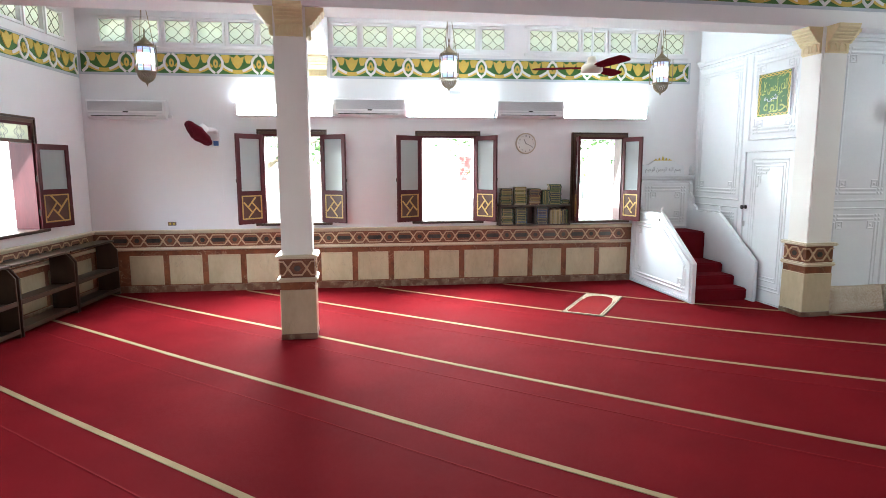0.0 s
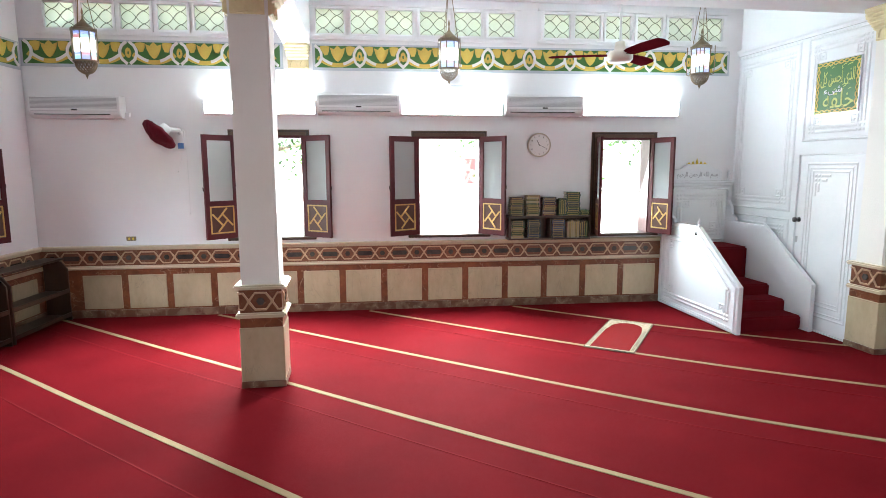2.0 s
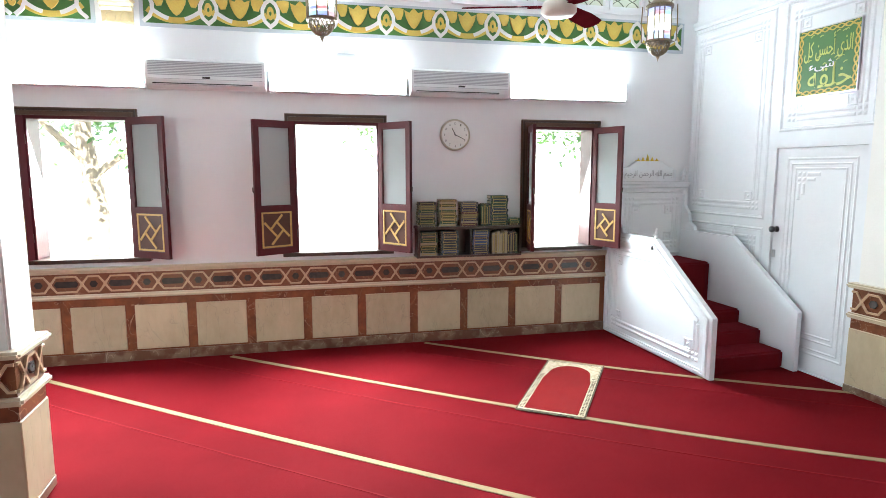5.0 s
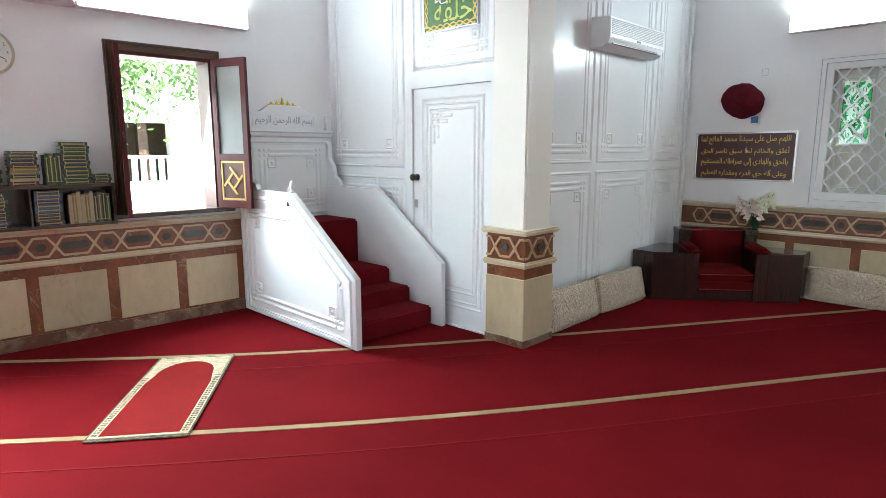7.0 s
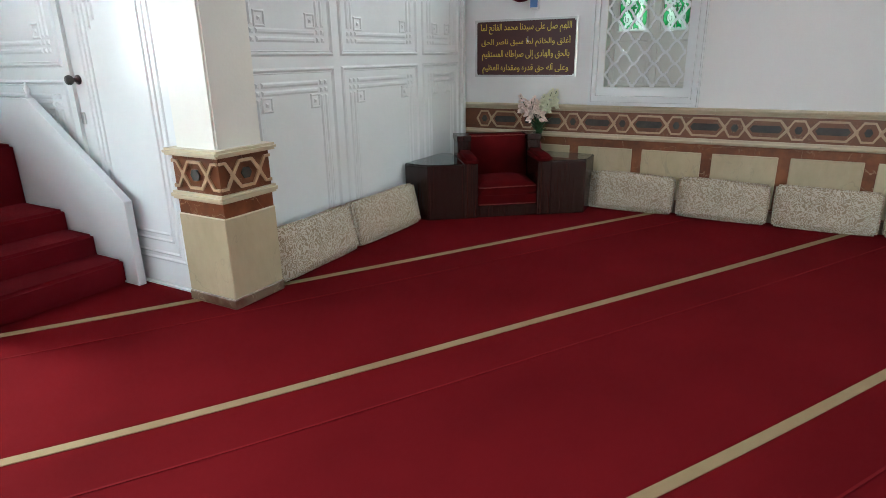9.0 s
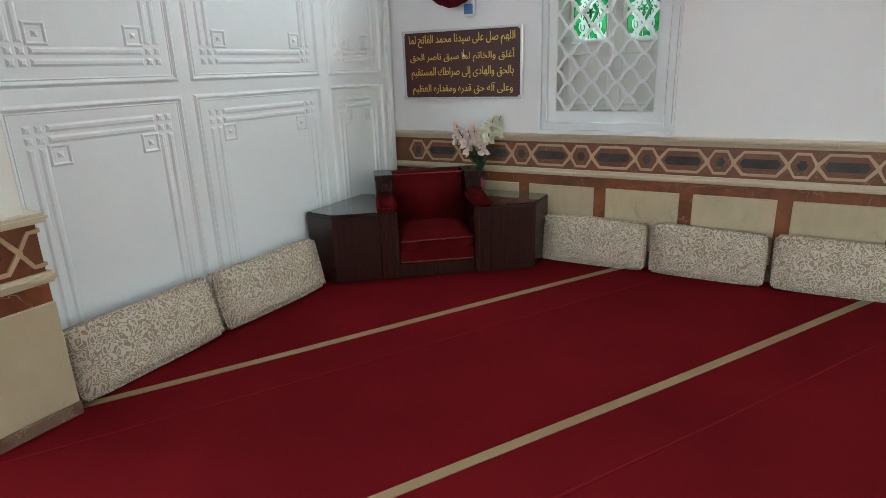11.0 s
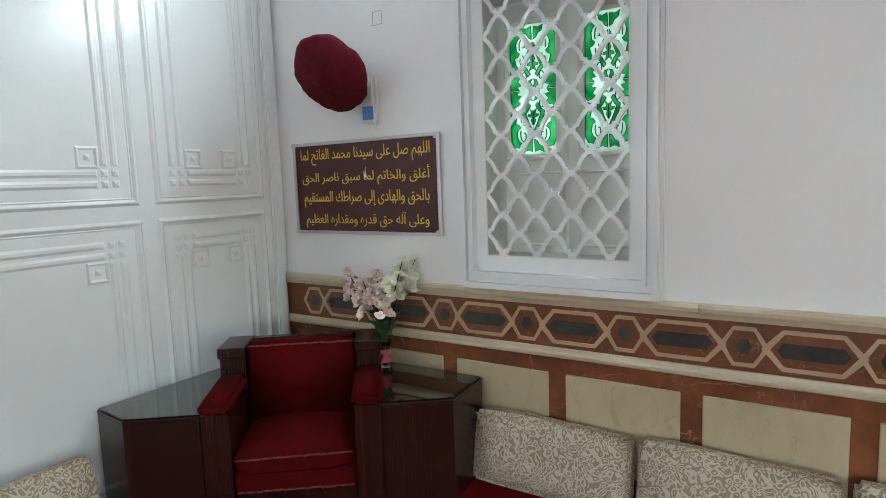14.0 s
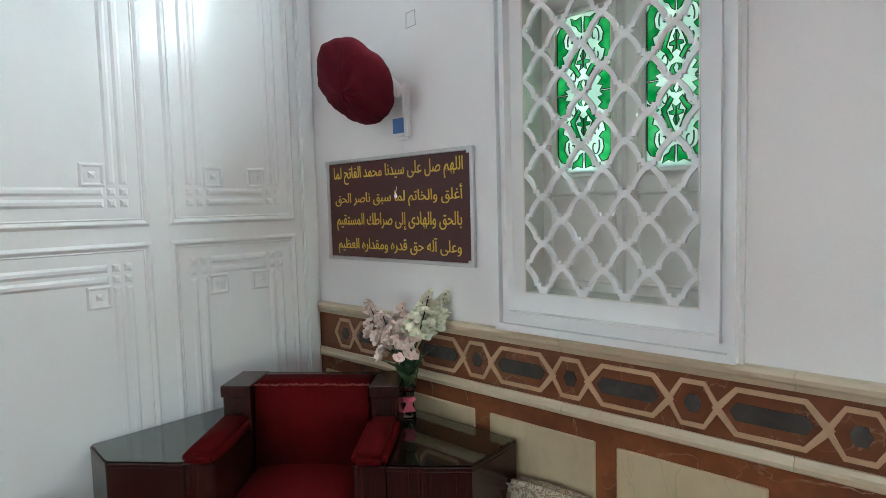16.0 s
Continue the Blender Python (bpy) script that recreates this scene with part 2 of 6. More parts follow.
GREYPAINT = material("pale_grey_shutter_paint", (0.68, 0.69, 0.66), (0.62, 0.63, 0.60), rough=0.5, scale=4, fine=40, bump=0.05)
LEAF = material("leaf_green", (0.050, 0.115, 0.045), (0.025, 0.065, 0.028), rough=0.5, scale=20, bump=0.0, vary=0.3)
PINK = material("pink_petals", (0.84, 0.64, 0.60), (0.84, 0.76, 0.70), rough=0.6, scale=18, bump=0.0, vary=0.1)
WHITEF = material("cream_petals", (0.84, 0.83, 0.72), (0.76, 0.78, 0.60), rough=0.6, scale=18, bump=0.0, vary=0.1)
RIBBON = material("pink_ribbon", (0.62, 0.12, 0.2), (0.55, 0.09, 0.16), rough=0.5, bump=0.0)
VASEGL = glass("vase_glass", (0.85, 0.92, 0.88), 0.03)
STUCCO = material("white_courtyard_stucco", (0.80, 0.78, 0.74), (0.70, 0.68, 0.63), rough=0.8, scale=1.5, fine=40, bump=0.15)
PAVING = material("pale_courtyard_paving", (0.50, 0.47, 0.42), (0.40, 0.37, 0.33), rough=0.8, scale=2, fine=30, bump=0.15)
OUTRED = material("faded_red_shutter", (0.42, 0.17, 0.16), (0.36, 0.14, 0.13), rough=0.6, bump=0.05)
BARK = material("pale_bark", (0.24, 0.18, 0.12), (0.15, 0.11, 0.07), rough=0.9, scale=8, fine=60, bump=0.4)
FOLI = material("tree_leaves", (0.07, 0.13, 0.025), (0.04, 0.09, 0.015), rough=0.5, scale=2, bump=0.0)
FENCEW = material("pale_fence_paint", (0.55, 0.65, 0.68), (0.48, 0.58, 0.6), rough=0.5, bump=0.03)
MATRED = material("bright_red_mat_pile", (0.21, 0.006, 0.006), (0.145, 0.004, 0.005), rough=0.95, scale=4, fine=400, bump=0.4, gloss=0.1)
MATCREAM = material("cream_mat_pile", (0.58, 0.50, 0.36), (0.38, 0.30, 0.18), rough=0.95, scale=40, fine=300, bump=0.4, sharp=0.5, gloss=0.1)
MATDARK = material("dark_mat_fringe", (0.05, 0.035, 0.03), (0.18, 0.14, 0.09), rough=0.95, scale=60, fine=300, bump=0.4, sharp=0.6, gloss=0.1)
PAGES = material("book_pages", (0.62, 0.56, 0.42), (0.52, 0.46, 0.33), rough=0.8, scale=30, bump=0.0)


def brocade():
    m = bpy.data.materials.new("beige_brocade")
    m.use_nodes = True
    nt = m.node_tree
    b = nt.nodes["Principled BSDF"]
    b.inputs["Roughness"].default_value, b.inputs["Sheen Weight"].default_value = 0.85, 0.0
    tc = nt.nodes.new("ShaderNodeTexCoord")
    n0 = nt.nodes.new("ShaderNodeTexNoise")
    n0.inputs["Scale"].default_value, n0.inputs["Detail"].default_value = 9, 2
    nt.links.new(tc.outputs["Object"], n0.inputs["Vector"])
    mixv = nt.nodes.new("ShaderNodeMixRGB")
    mixv.inputs[0].default_value = 0.12
    nt.links.new(tc.outputs["Object"], mixv.inputs[1])
    nt.links.new(n0.outputs["Color"], mixv.inputs[2])
    v = nt.nodes.new("ShaderNodeTexVoronoi")
    v.feature, v.inputs["Scale"].default_value = "F1", 40
    nt.links.new(mixv.outputs[0], v.inputs["Vector"])
    sn = nt.nodes.new("ShaderNodeMath")
    sn.operation = "SINE"
    ml = nt.nodes.new("ShaderNodeMath")
    ml.operation, ml.inputs[1].default_value = "MULTIPLY", 15
    nt.links.new(v.outputs["Distance"], ml.inputs[0])
    nt.links.new(ml.outputs[0], sn.inputs[0])
    mr = nt.nodes.new("ShaderNodeMapRange")
    mr.inputs[1].default_value, mr.inputs[2].default_value = -0.35, 0.20
    nt.links.new(sn.outputs[0], mr.inputs[0])
    mx = nt.nodes.new("ShaderNodeMixRGB")
    mx.inputs[1].default_value, mx.inputs[2].default_value = (0.33, 0.25, 0.165, 1), (0.60, 0.53, 0.43, 1)
    nt.links.new(mr.outputs[0], mx.inputs[0])
    nt.links.new(mx.outputs[0], b.inputs["Base Color"])
    bp = nt.nodes.new("ShaderNodeBump")
    bp.inputs["Strength"].default_value, bp.inputs["Distance"].default_value = 0.4, 0.004
    nt.links.new(mr.outputs[0], bp.inputs["Height"])
    nt.links.new(bp.outputs[0], b.inputs["Normal"])
    return m


BROCADE = brocade()


# ---- builders ----
def box(bm, x0, x1, y0, y1, z0, z1, m=None):
    x0, x1, y0, y1, z0, z1 = min(x0, x1), max(x0, x1), min(y0, y1), max(y0, y1), min(z0, z1), max(z0, z1)
    co = [(x0, y0, z0), (x1, y0, z0), (x1, y1, z0), (x0, y1, z0), (x0, y0, z1), (x1, y0, z1), (x1, y1, z1), (x0, y1, z1)]
    vs = [bm.verts.new(m @ Vector(c) if m else c) for c in co]
    for f in ((3, 2, 1, 0), (4, 5, 6, 7), (0, 1, 5, 4), (1, 2, 6, 5), (2, 3, 7, 6), (3, 0, 4, 7)):
        bm.faces.new([vs[i] for i in f])
    return vs


def boxes(*rows):
    bm = bmesh.new()
    for r in rows:
        box(bm, *r)
    return bm


def bevel(bm, w, seg=2):
    bmesh.ops.bevel(bm, geom=bm.edges[:], offset=w, segments=seg, affect="EDGES", clamp_overlap=True)
    return bm


def rbox(x0, x1, y0, y1, z0, z1, w=0.006, seg=2):
    return bevel(boxes((x0, x1, y0, y1, z0, z1)), w, seg)


def prism(bm, outline, d0, d1, axis="z"):
    """An outline of 2D points drawn out from d0 to d1 along an axis."""
    def at(p, d):
        return {"z": (p[0], p[1], d), "y": (p[0], d, p[1]), "x": (d, p[0], p[1])}[axis]
    a = [bm.verts.new(at(p, d0)) for p in outline]
    b = [bm.verts.new(at(p, d1)) for p in outline]
    n = len(outline)
    bm.faces.new(a[::-1])
    bm.faces.new(b)
    for i in range(n):
        bm.faces.new((a[i], a[(i + 1) % n], b[(i + 1) % n], b[i]))
    bmesh.ops.recalc_face_normals(bm, faces=bm.faces[:])
    return bm


def ring(bm, outer, inner, d0, d1, axis="y"):
    """A flat ring between two outlines of the same length."""
    def at(p, d):
        return {"z": (p[0], p[1], d), "y": (p[0], d, p[1]), "x": (d, p[0], p[1])}[axis]
    n = len(outer)
    rows = [[bm.verts.new(at(p, d)) for p in o] for o, d in ((outer, d0), (inner, d0), (inner, d1), (outer, d1))]
    for i in range(n):
        j = (i + 1) % n
        for r in range(4):
            s = (r + 1) % 4
            bm.faces.new((rows[r][i], rows[r][j], rows[s][j], rows[s][i]))
    bmesh.ops.recalc_face_normals(bm, faces=bm.faces[:])
    return bm


def lathe(bm, profile, n=20, m=None):
    """A profile of (radius, height) turned about z."""
    rows = []
    for r, z in profile:
        rows.append([bm.verts.new((m or Matrix()) @ Vector((r * math.cos(2 * math.pi * i / n), r * math.sin(2 * math.pi * i / n), z))) for i in range(n)])
    for a, b in zip(rows, rows[1:]):
        for i in range(n):
            bm.faces.new((a[i], a[(i + 1) % n], b[(i + 1) % n], b[i]))
    bm.faces.new(rows[0][::-1])
    bm.faces.new(rows[-1])
    return bm


def tube(bm, pts, r, n=8):
    pts = [Vector(p) for p in pts]
    rows = []
    for i, p in enumerate(pts):
        d = (pts[min(i + 1, len(pts) - 1)] - pts[max(i - 1, 0)]).normalized()
        u = d.cross(Vector((0.31, 0.2, 0.93))).normalized()
        v = d.cross(u)
        rr = r[i] if isinstance(r, (list, tuple)) else r
        rows.append([bm.verts.new(p + rr * (math.cos(2 * math.pi * k / n) * u + math.sin(2 * math.pi * k / n) * v)) for k in range(n)])
    for a, b in zip(rows, rows[1:]):
        for i in range(n):
            bm.faces.new((a[i], a[(i + 1) % n], b[(i + 1) % n], b[i]))
    bm.faces.new(rows[0][::-1])
    bm.faces.new(rows[-1])
    bmesh.ops.recalc_face_normals(bm, faces=bm.faces[:])
    return bm


def ribbon(bm, pts, w, d0, d1, axis="y"):
    """A flat strip of width w along 2D points, drawn out from d0 to d1."""
    pts = [Vector(p) for p in pts]
    left, right = [], []
    for i, p in enumerate(pts):
        d = (pts[min(i + 1, len(pts) - 1)] - pts[max(i - 1, 0)]).normalized()
        nrm = Vector((-d.y, d.x))
        left.append(p + nrm * w / 2)
        right.append(p - nrm * w / 2)
    def at(p, d):
        return {"z": (p[0], p[1], d), "y": (p[0], d, p[1]), "x": (d, p[0], p[1])}[axis]
    A = [[bm.verts.new(at(p, d)) for p in s] for s, d in ((left, d0), (right, d0), (right, d1), (left, d1))]
    for i in range(len(pts) - 1):
        for r in range(4):
            s = (r + 1) % 4
            bm.faces.new((A[r][i], A[r][i + 1], A[s][i + 1], A[s][i]))
    bm.faces.new([A[r][0] for r in range(4)])
    bm.faces.new([A[r][-1] for r in range(3, -1, -1)])
    return bm


def mesh_of(name, bm, mat, smooth=False):
    bmesh.ops.recalc_face_normals(bm, faces=bm.faces[:])
    me = bpy.data.meshes.new(name)
    bm.to_mesh(me)
    bm.free()
    for one in (mat if isinstance(mat, (list, tuple)) else [mat]):
        me.materials.append(one)
    if smooth:
        me.polygons.foreach_set("use_smooth", [True] * len(me.polygons))
    return me


def part(name, bm, mat, parent, label="", smooth=False, m=None):
    ob = new(name, bm if isinstance(bm, bpy.types.Mesh) else mesh_of(name, bm, mat, smooth))
    ob.parent = parent
    if m:
        ob.matrix_basis = m
    return tagged(ob, label)


def thing(name, label, category, m=None, group=""):
    ob = new(name)
    ob.empty_display_size = 0.1
    if m:
        ob.matrix_basis = m
    return tagged(ob, label, category, group)


def structure(name, bm, mat, label, category="", m=None, smooth=False):
    ob = new(name, mesh_of(name, bm, mat, smooth))
    if m:
        ob.matrix_basis = m
    return tagged(ob, label, category, kind="structure")


def wall_cells(bm, u0, u1, z0, z1, d0, d1, holes):
    """A wall along x from u0 to u1 with rectangular holes (u0, u1, z0, z1)."""
    us = sorted({u0, u1, *[h[0] for h in holes], *[h[1] for h in holes]})
    zs = sorted({z0, z1, *[h[2] for h in holes], *[h[3] for h in holes]})
    for a, b in zip(us, us[1:]):
        run = None
        for c, d in zip(zs, zs[1:]):
            mid = ((a + b) / 2, (c + d) / 2)
            open_here = any(h[0] < mid[0] < h[1] and h[2] < mid[1] < h[3] for h in holes)
            if open_here:
                if run:
                    box(bm, a, b, d0, d1, *run)
                run = None
            else:
                run = (run[0], d) if run else (c, d)
        if run:
            box(bm, a, b, d0, d1, *run)
    return bm


# Arabic letters: first code of the joined shapes, and whether the letter joins to the next one
SHAPES = {"ذ": (0xFEAB, 0), "ش": (0xFEB5, 1), "ا": (0xFE8D, 0), "ب": (0xFE8F, 1), "ت": (0xFE95, 1), "ج": (0xFE9D, 1), "ح": (0xFEA1, 1), "خ": (0xFEA5, 1), "د": (0xFEA9, 0),
          "ر": (0xFEAD, 0), "س": (0xFEB1, 1), "ص": (0xFEB9, 1), "ط": (0xFEC1, 1), "ظ": (0xFEC5, 1), "ع": (0xFEC9, 1), "غ": (0xFECD, 1),
          "ف": (0xFED1, 1), "ق": (0xFED5, 1), "ك": (0xFED9, 1), "ل": (0xFEDD, 1), "م": (0xFEE1, 1), "ن": (0xFEE5, 1), "ه": (0xFEE9, 1),
          "و": (0xFEED, 0), "ى": (0xFEEF, 0), "ي": (0xFEF1, 1), "أ": (0xFE83, 0), "آ": (0xFE81, 0), "إ": (0xFE87, 0), "لا": (0xFEFB, 0)}


def arabic(words):
    """The joined letter shapes of a line, in the order in which they stand from left to right."""
    out = []
    units = []
    i = 0
    while i < len(words):
        if words[i:i + 2] == "لا":
            units.append("لا")
            i += 2
        else:
            units.append(words[i])
            i += 1
    for k, u in enumerate(units):
        if u not in SHAPES:
            out.append(u)
            continue
        code, joins = SHAPES[u]
        before = k > 0 and units[k - 1] in SHAPES and SHAPES[units[k - 1]][1]
        after = joins and k + 1 < len(units) and units[k + 1] in SHAPES
        out.append(chr(code + (3 if before and after else 1 if before else 2 if after else 0)))
    return "".join(reversed(out))


def lettering(name, words, mat, parent, m, width, height, depth=0.003, label=""):
    cu = bpy.data.curves.new(name, "FONT")
    cu.body, cu.size, cu.extrude, cu.resolution_u = words, 1.0, 0.02, 3
    tmp = bpy.data.objects.new(name, cu)
    scene.collection.objects.link(tmp)
    me = bpy.data.meshes.new_from_object(tmp.evaluated_get(bpy.context.evaluated_depsgraph_get()))
    bpy.data.objects.remove(tmp)
    co = np.empty(len(me.vertices) * 3)
    me.vertices.foreach_get("co", co)
    co = co.reshape(-1, 3)
    if len(co):
        lo, hi = co.min(0), co.max(0)
        co[:, 0] = (co[:, 0] - (lo[0] + hi[0]) / 2) / max(hi[0] - lo[0], 1e-6) * width
        co[:, 1] = (co[:, 1] - (lo[1] + hi[1]) / 2) / max(hi[1] - lo[1], 1e-6) * height
        co[:, 2] = co[:, 2] / 0.02 * depth
        me.vertices.foreach_set("co", co.ravel())
    me.materials.clear()
    me.materials.append(mat)
    ob = new(name, me)
    ob.parent = parent
    ob.matrix_basis = m
    return tagged(ob, label)


# ---- the large structure ----
A_TURN = -2.0
ON_A = pose(0, 9.0375, 0, 0, 0, A_TURN)
ON_B = pose(0, 6.5, 0)
ON_C = pose(8.87, 0, 0, 0, 0, -90)
ON_D = pose(5.53, 0.055, 0, 0, 0, -90)
ON_W = pose(-3.79, 9.17, 0, 0, 0, 84.5) @ pose(-9.17, 0, 0)
CEILING = 4.07
WIN_A = [(-1.33, -0.46, 1.02, 2.34), (1.02, 1.88, 1.02, 2.33), (3.50, 4.28, 1.0, 2.32)]
CLERE = [(u, u + 0.36, 3.62, 3.93) for u in (-3.5, -3.06, -2.62, -2.18, -1.74, -1.3, -0.26, 0.18, 0.62, 1.07, 1.52, 1.97, 2.72, 3.14, 3.57, 4.01, 4.45, 4.88)]
# The last two west openings are added out of view to let light in.
WIN_W = [(6.90, 7.90, 1.09, 2.39), (3.30, 4.30, 1.09, 2.39), (-0.30, 0.70, 1.09, 2.39)]
CLERE_W = [(u, u + 0.36, 3.58, 3.90) for u in (5.3, 5.75, 6.2, 6.65, 7.1, 7.55, 8.0, 8.45)]
# Unseen south opening, added to light the panelled wall with daylight.
ADDED_SOUTH = [(5.2, 6.6, 0.0, 2.1)]
WIN_C = [(-5.07, -4.38, 1.10, 2.31)]

bm = prism(bmesh.new(), [(-5.05, -3.2), (8.9, -3.2), (8.9, 6.52), (5.6, 6.52), (5.6, 9.2), (-3.82, 9.2)], -0.06, 0.0, "z")
floor = structure("floor", bm, CARPET, "deep red wall-to-wall carpet with beige prayer row stripes", "carpet")

wall_a = structure("wall_north", wall_cells(bmesh.new(), -4.1, 5.9, 0, CEILING, 0, 0.26, WIN_A + CLERE), WALL,
                   "white painted wall with three wooden windows and clerestory", "wall", ON_A)
wall_w = structure("wall_west", wall_cells(bmesh.new(), -3.4, 9.14, 0, CEILING, 0, 0.26, WIN_W + CLERE_W), WALL,
                   "white painted wall with a maroon wooden window", "wall", ON_W)
wall_b = structure("wall_panelled", boxes((5.84, 9.13, 0, 0.2, 0, CEILING)), GLOSS, "glossy white panelled wall with raised fret mouldings", "wall", ON_B)
wall_d = structure("wall_minbar", wall_cells(bmesh.new(), -9.3, -6.5, 0, CEILING, 0, 0.25, []), GLOSS,
                   "glossy white panelled wall beside the minbar", "wall", ON_D)
wall_c = structure("wall_east", wall_cells(bmesh.new(), -6.7, 3.2, 0, CEILING, 0, 0.3, WIN_C), WALL,
                   "white painted wall with a white latticed window", "wall", ON_C)
wall_s = structure("wall_south", wall_cells(bmesh.new(), -5.3, 9.1, 0, CEILING, -3.45, -3.2, ADDED_SOUTH), WALL, "plain white painted closing wall with an added opening for daylight", "wall")
ceiling = structure("ceiling", boxes((-5.4, 9.2, -3.4, 9.6, CEILING, CEILING + 0.2)), CEIL, "white painted ceiling", "ceiling")
beam_x = structure("beam_long", boxes((-4.08, 8.87, 6.26, 6.69, 3.47, CEILING - 0.003)), CEIL, "white painted ceiling beam over the columns", "beam")
beam_y = structure("beam_cross", boxes((-0.66, -0.33, 6.69, 9.04, 3.47, CEILING - 0.003)), CEIL, "white painted cross beam", "beam")


# ---- wainscot of marble ----
def hexagon(u, half, tip, h, grow=0.0):
    """A six-sided outline lying on its side, with tips left and right."""
    a = h / 2 - grow
    return [(u - half - tip + grow * 1.6, 0.78), (u - half + grow * 0.4, 0.78 + a), (u + half - grow * 0.4, 0.78 + a),
            (u + half + tip - grow * 1.6, 0.78), (u + half - grow * 0.4, 0.78 - a), (u - half + grow * 0.4, 0.78 - a)]


INLAY = {}
P = 0.466
bm = ring(bmesh.new(), hexagon(0, 0.050, 0.064, 0.162), hexagon(0, 0.050, 0.064, 0.162, 0.016), -0.017, -0.004)
INLAY["small_ring"] = mesh_of("small_hexagon_ring", bm, STRIP)
bm = ring(bmesh.new(), hexagon(0, 0.087, 0.062, 0.162), hexagon(0, 0.087, 0.062, 0.162, 0.016), -0.0176, -0.004)
INLAY["long_ring"] = mesh_of("long_hexagon_ring", bm, STRIP)
INLAY["bar"] = mesh_of("dark_bar", prism(bmesh.new(), [(x, z) for x, z in hexagon(0, 0.085, 0.018, 0.058)], -0.0155, -0.004, "y"), DARKST)
INLAY["dot"] = mesh_of("dark_hexagon", prism(bmesh.new(), [(x, z) for x, z in hexagon(0, 0.018, 0.018, 0.06)], -0.0155, -0.004, "y"), DARKST)


def panel_mesh(w, z0, z1, mat, d0=-0.02, bev=0.004):
    return mesh_of("marble_panel", rbox(-w / 2, w / 2, d0, -0.006, z0, z1, bev, 1), mat)


def wainscot(wall, u0, u1, lefts, width, hexes, period=P, narrow=1.0, long=1.0):
    """Marble dado in the wall's own frame; the room lies towards -y."""
    part("stone_backing", boxes((u0, u1, -0.010, 0.0, 0.0, 0.64)), REDST, wall, "red brown marble backing")
    part("border_field", boxes((u0, u1, -0.0105, -0.0005, 0.64, 0.90)), BROWN, wall, "brown marble border band")
    me = panel_mesh(width, 0.115, 0.555, CREAM)
    for l in lefts:
        part("marble_panel", me, CREAM, wall, m=pose(l + width / 2, 0, 0))
    n = int((u1 - u0) / 0.8) + 1
    step = (u1 - u0) / n
    pl = mesh_of("plinth_stone", rbox(-step / 2 + 0.0015, step / 2 - 0.0015, -0.024, -0.006, 0, 0.098, 0.003, 1), PLINTH)
    lo = mesh_of("lower_ledge", prism(bmesh.new(), [(0, 0.632), (-0.022, 0.632), (-0.034, 0.640), (-0.036, 0.654), (-0.026, 0.664), (-0.022, 0.680), (0, 0.680)],
                                      -step / 2 + 0.001, step / 2 - 0.001, "x"), LEDGE)
    hi = mesh_of("top_ledge", prism(bmesh.new(), [(0, 0.880), (-0.020, 0.880), (-0.026, 0.892), (-0.030, 0.900), (-0.044, 0.910), (-0.047, 0.926), (-0.036, 0.938), (0, 0.940)],
                                    -step / 2 + 0.001, step / 2 - 0.001, "x"), LEDGE)
    for i in range(n):
        c = u0 + step * (i + 0.5)
        part("plinth_stone", pl, PLINTH, wall, m=pose(c, 0, 0))
        part("lower_ledge", lo, LEDGE, wall, m=pose(c, 0, 0))
        part("top_ledge", hi, LEDGE, wall, m=pose(c, 0, 0))
    for c in hexes:
        if u0 + 0.1 < c < u1 - 0.1:
            part("small_hexagon_ring", INLAY["small_ring"], STRIP, wall, m=pose(c, 0, 0) @ Matrix.Diagonal((narrow, 1, 1, 1)))
            part("dark_hexagon", INLAY["dot"], DARKST, wall, m=pose(c, 0, 0) @ Matrix.Diagonal((narrow, 1, 1, 1)))
        d = c + period / 2
        if u0 + 0.14 < d < u1 - 0.14:
            part("long_hexagon_ring", INLAY["long_ring"], STRIP, wall, m=pose(d, 0, 0) @ Matrix.Diagonal((long, 1, 1, 1)))
            part("dark_bar", INLAY["bar"], DARKST, wall, m=pose(d, 0, 0) @ Matrix.Diagonal((long, 1, 1, 1)))


wainscot(wall_a, -3.82, 4.48, [3.945 - 0.558 * k for k in range(14)], 0.472, [2.40 + P * k for k in range(-14, 5)])
wainscot(wall_c, -6.5, 3.1, [-5.78 + 0.592 * k - 0.08 for k in range(-1, 15)], 0.505, [-5.335 + P * k for k in range(-3, 18)], narrow=0.80, long=1.15)
wainscot(wall_w, -3.1, 9.14, [8.55 - 0.56 * k for k in range(20)], 0.472, [8.9 - P * k for k in range(0, 26)])

# ---- carpet stripes, bending slowly across the room ----
def row_line(x, x0, y0, bend, lean):
    """Depth of a prayer row at x: steeper before the bend than after it."""
    def f(q):
        return 0.162 * math.log(math.cosh((q - bend) / 1.2))
    return y0 - lean * (x - x0) + f(x) - f(x0)


def stripe(name, row, width, mat, shift, z):
    pts = []
    for x in np.arange(-4.6, 8.84, 0.11):
        y = row_line(x, *row) + 0.005 * math.sin(2.3 * x + row[0])
        s = row_line(x + 0.01, *row) - row_line(x, *row)
        n = Vector((s, -0.01)).normalized() * shift
        p = (x + n.x, y + n.y)
        limit = 6.47 if p[0] > 5.5 else 9.0375 - 0.035 * p[0] - 0.02
        if -3.76 - 0.0963 * (9.17 - p[1]) < p[0] < 8.85 and -3.15 < p[1] < limit:
            pts.append(p)
    if len(pts) > 2:
        part(name, ribbon(bmesh.new(), pts, width, -0.005, z, "z"), mat, floor)


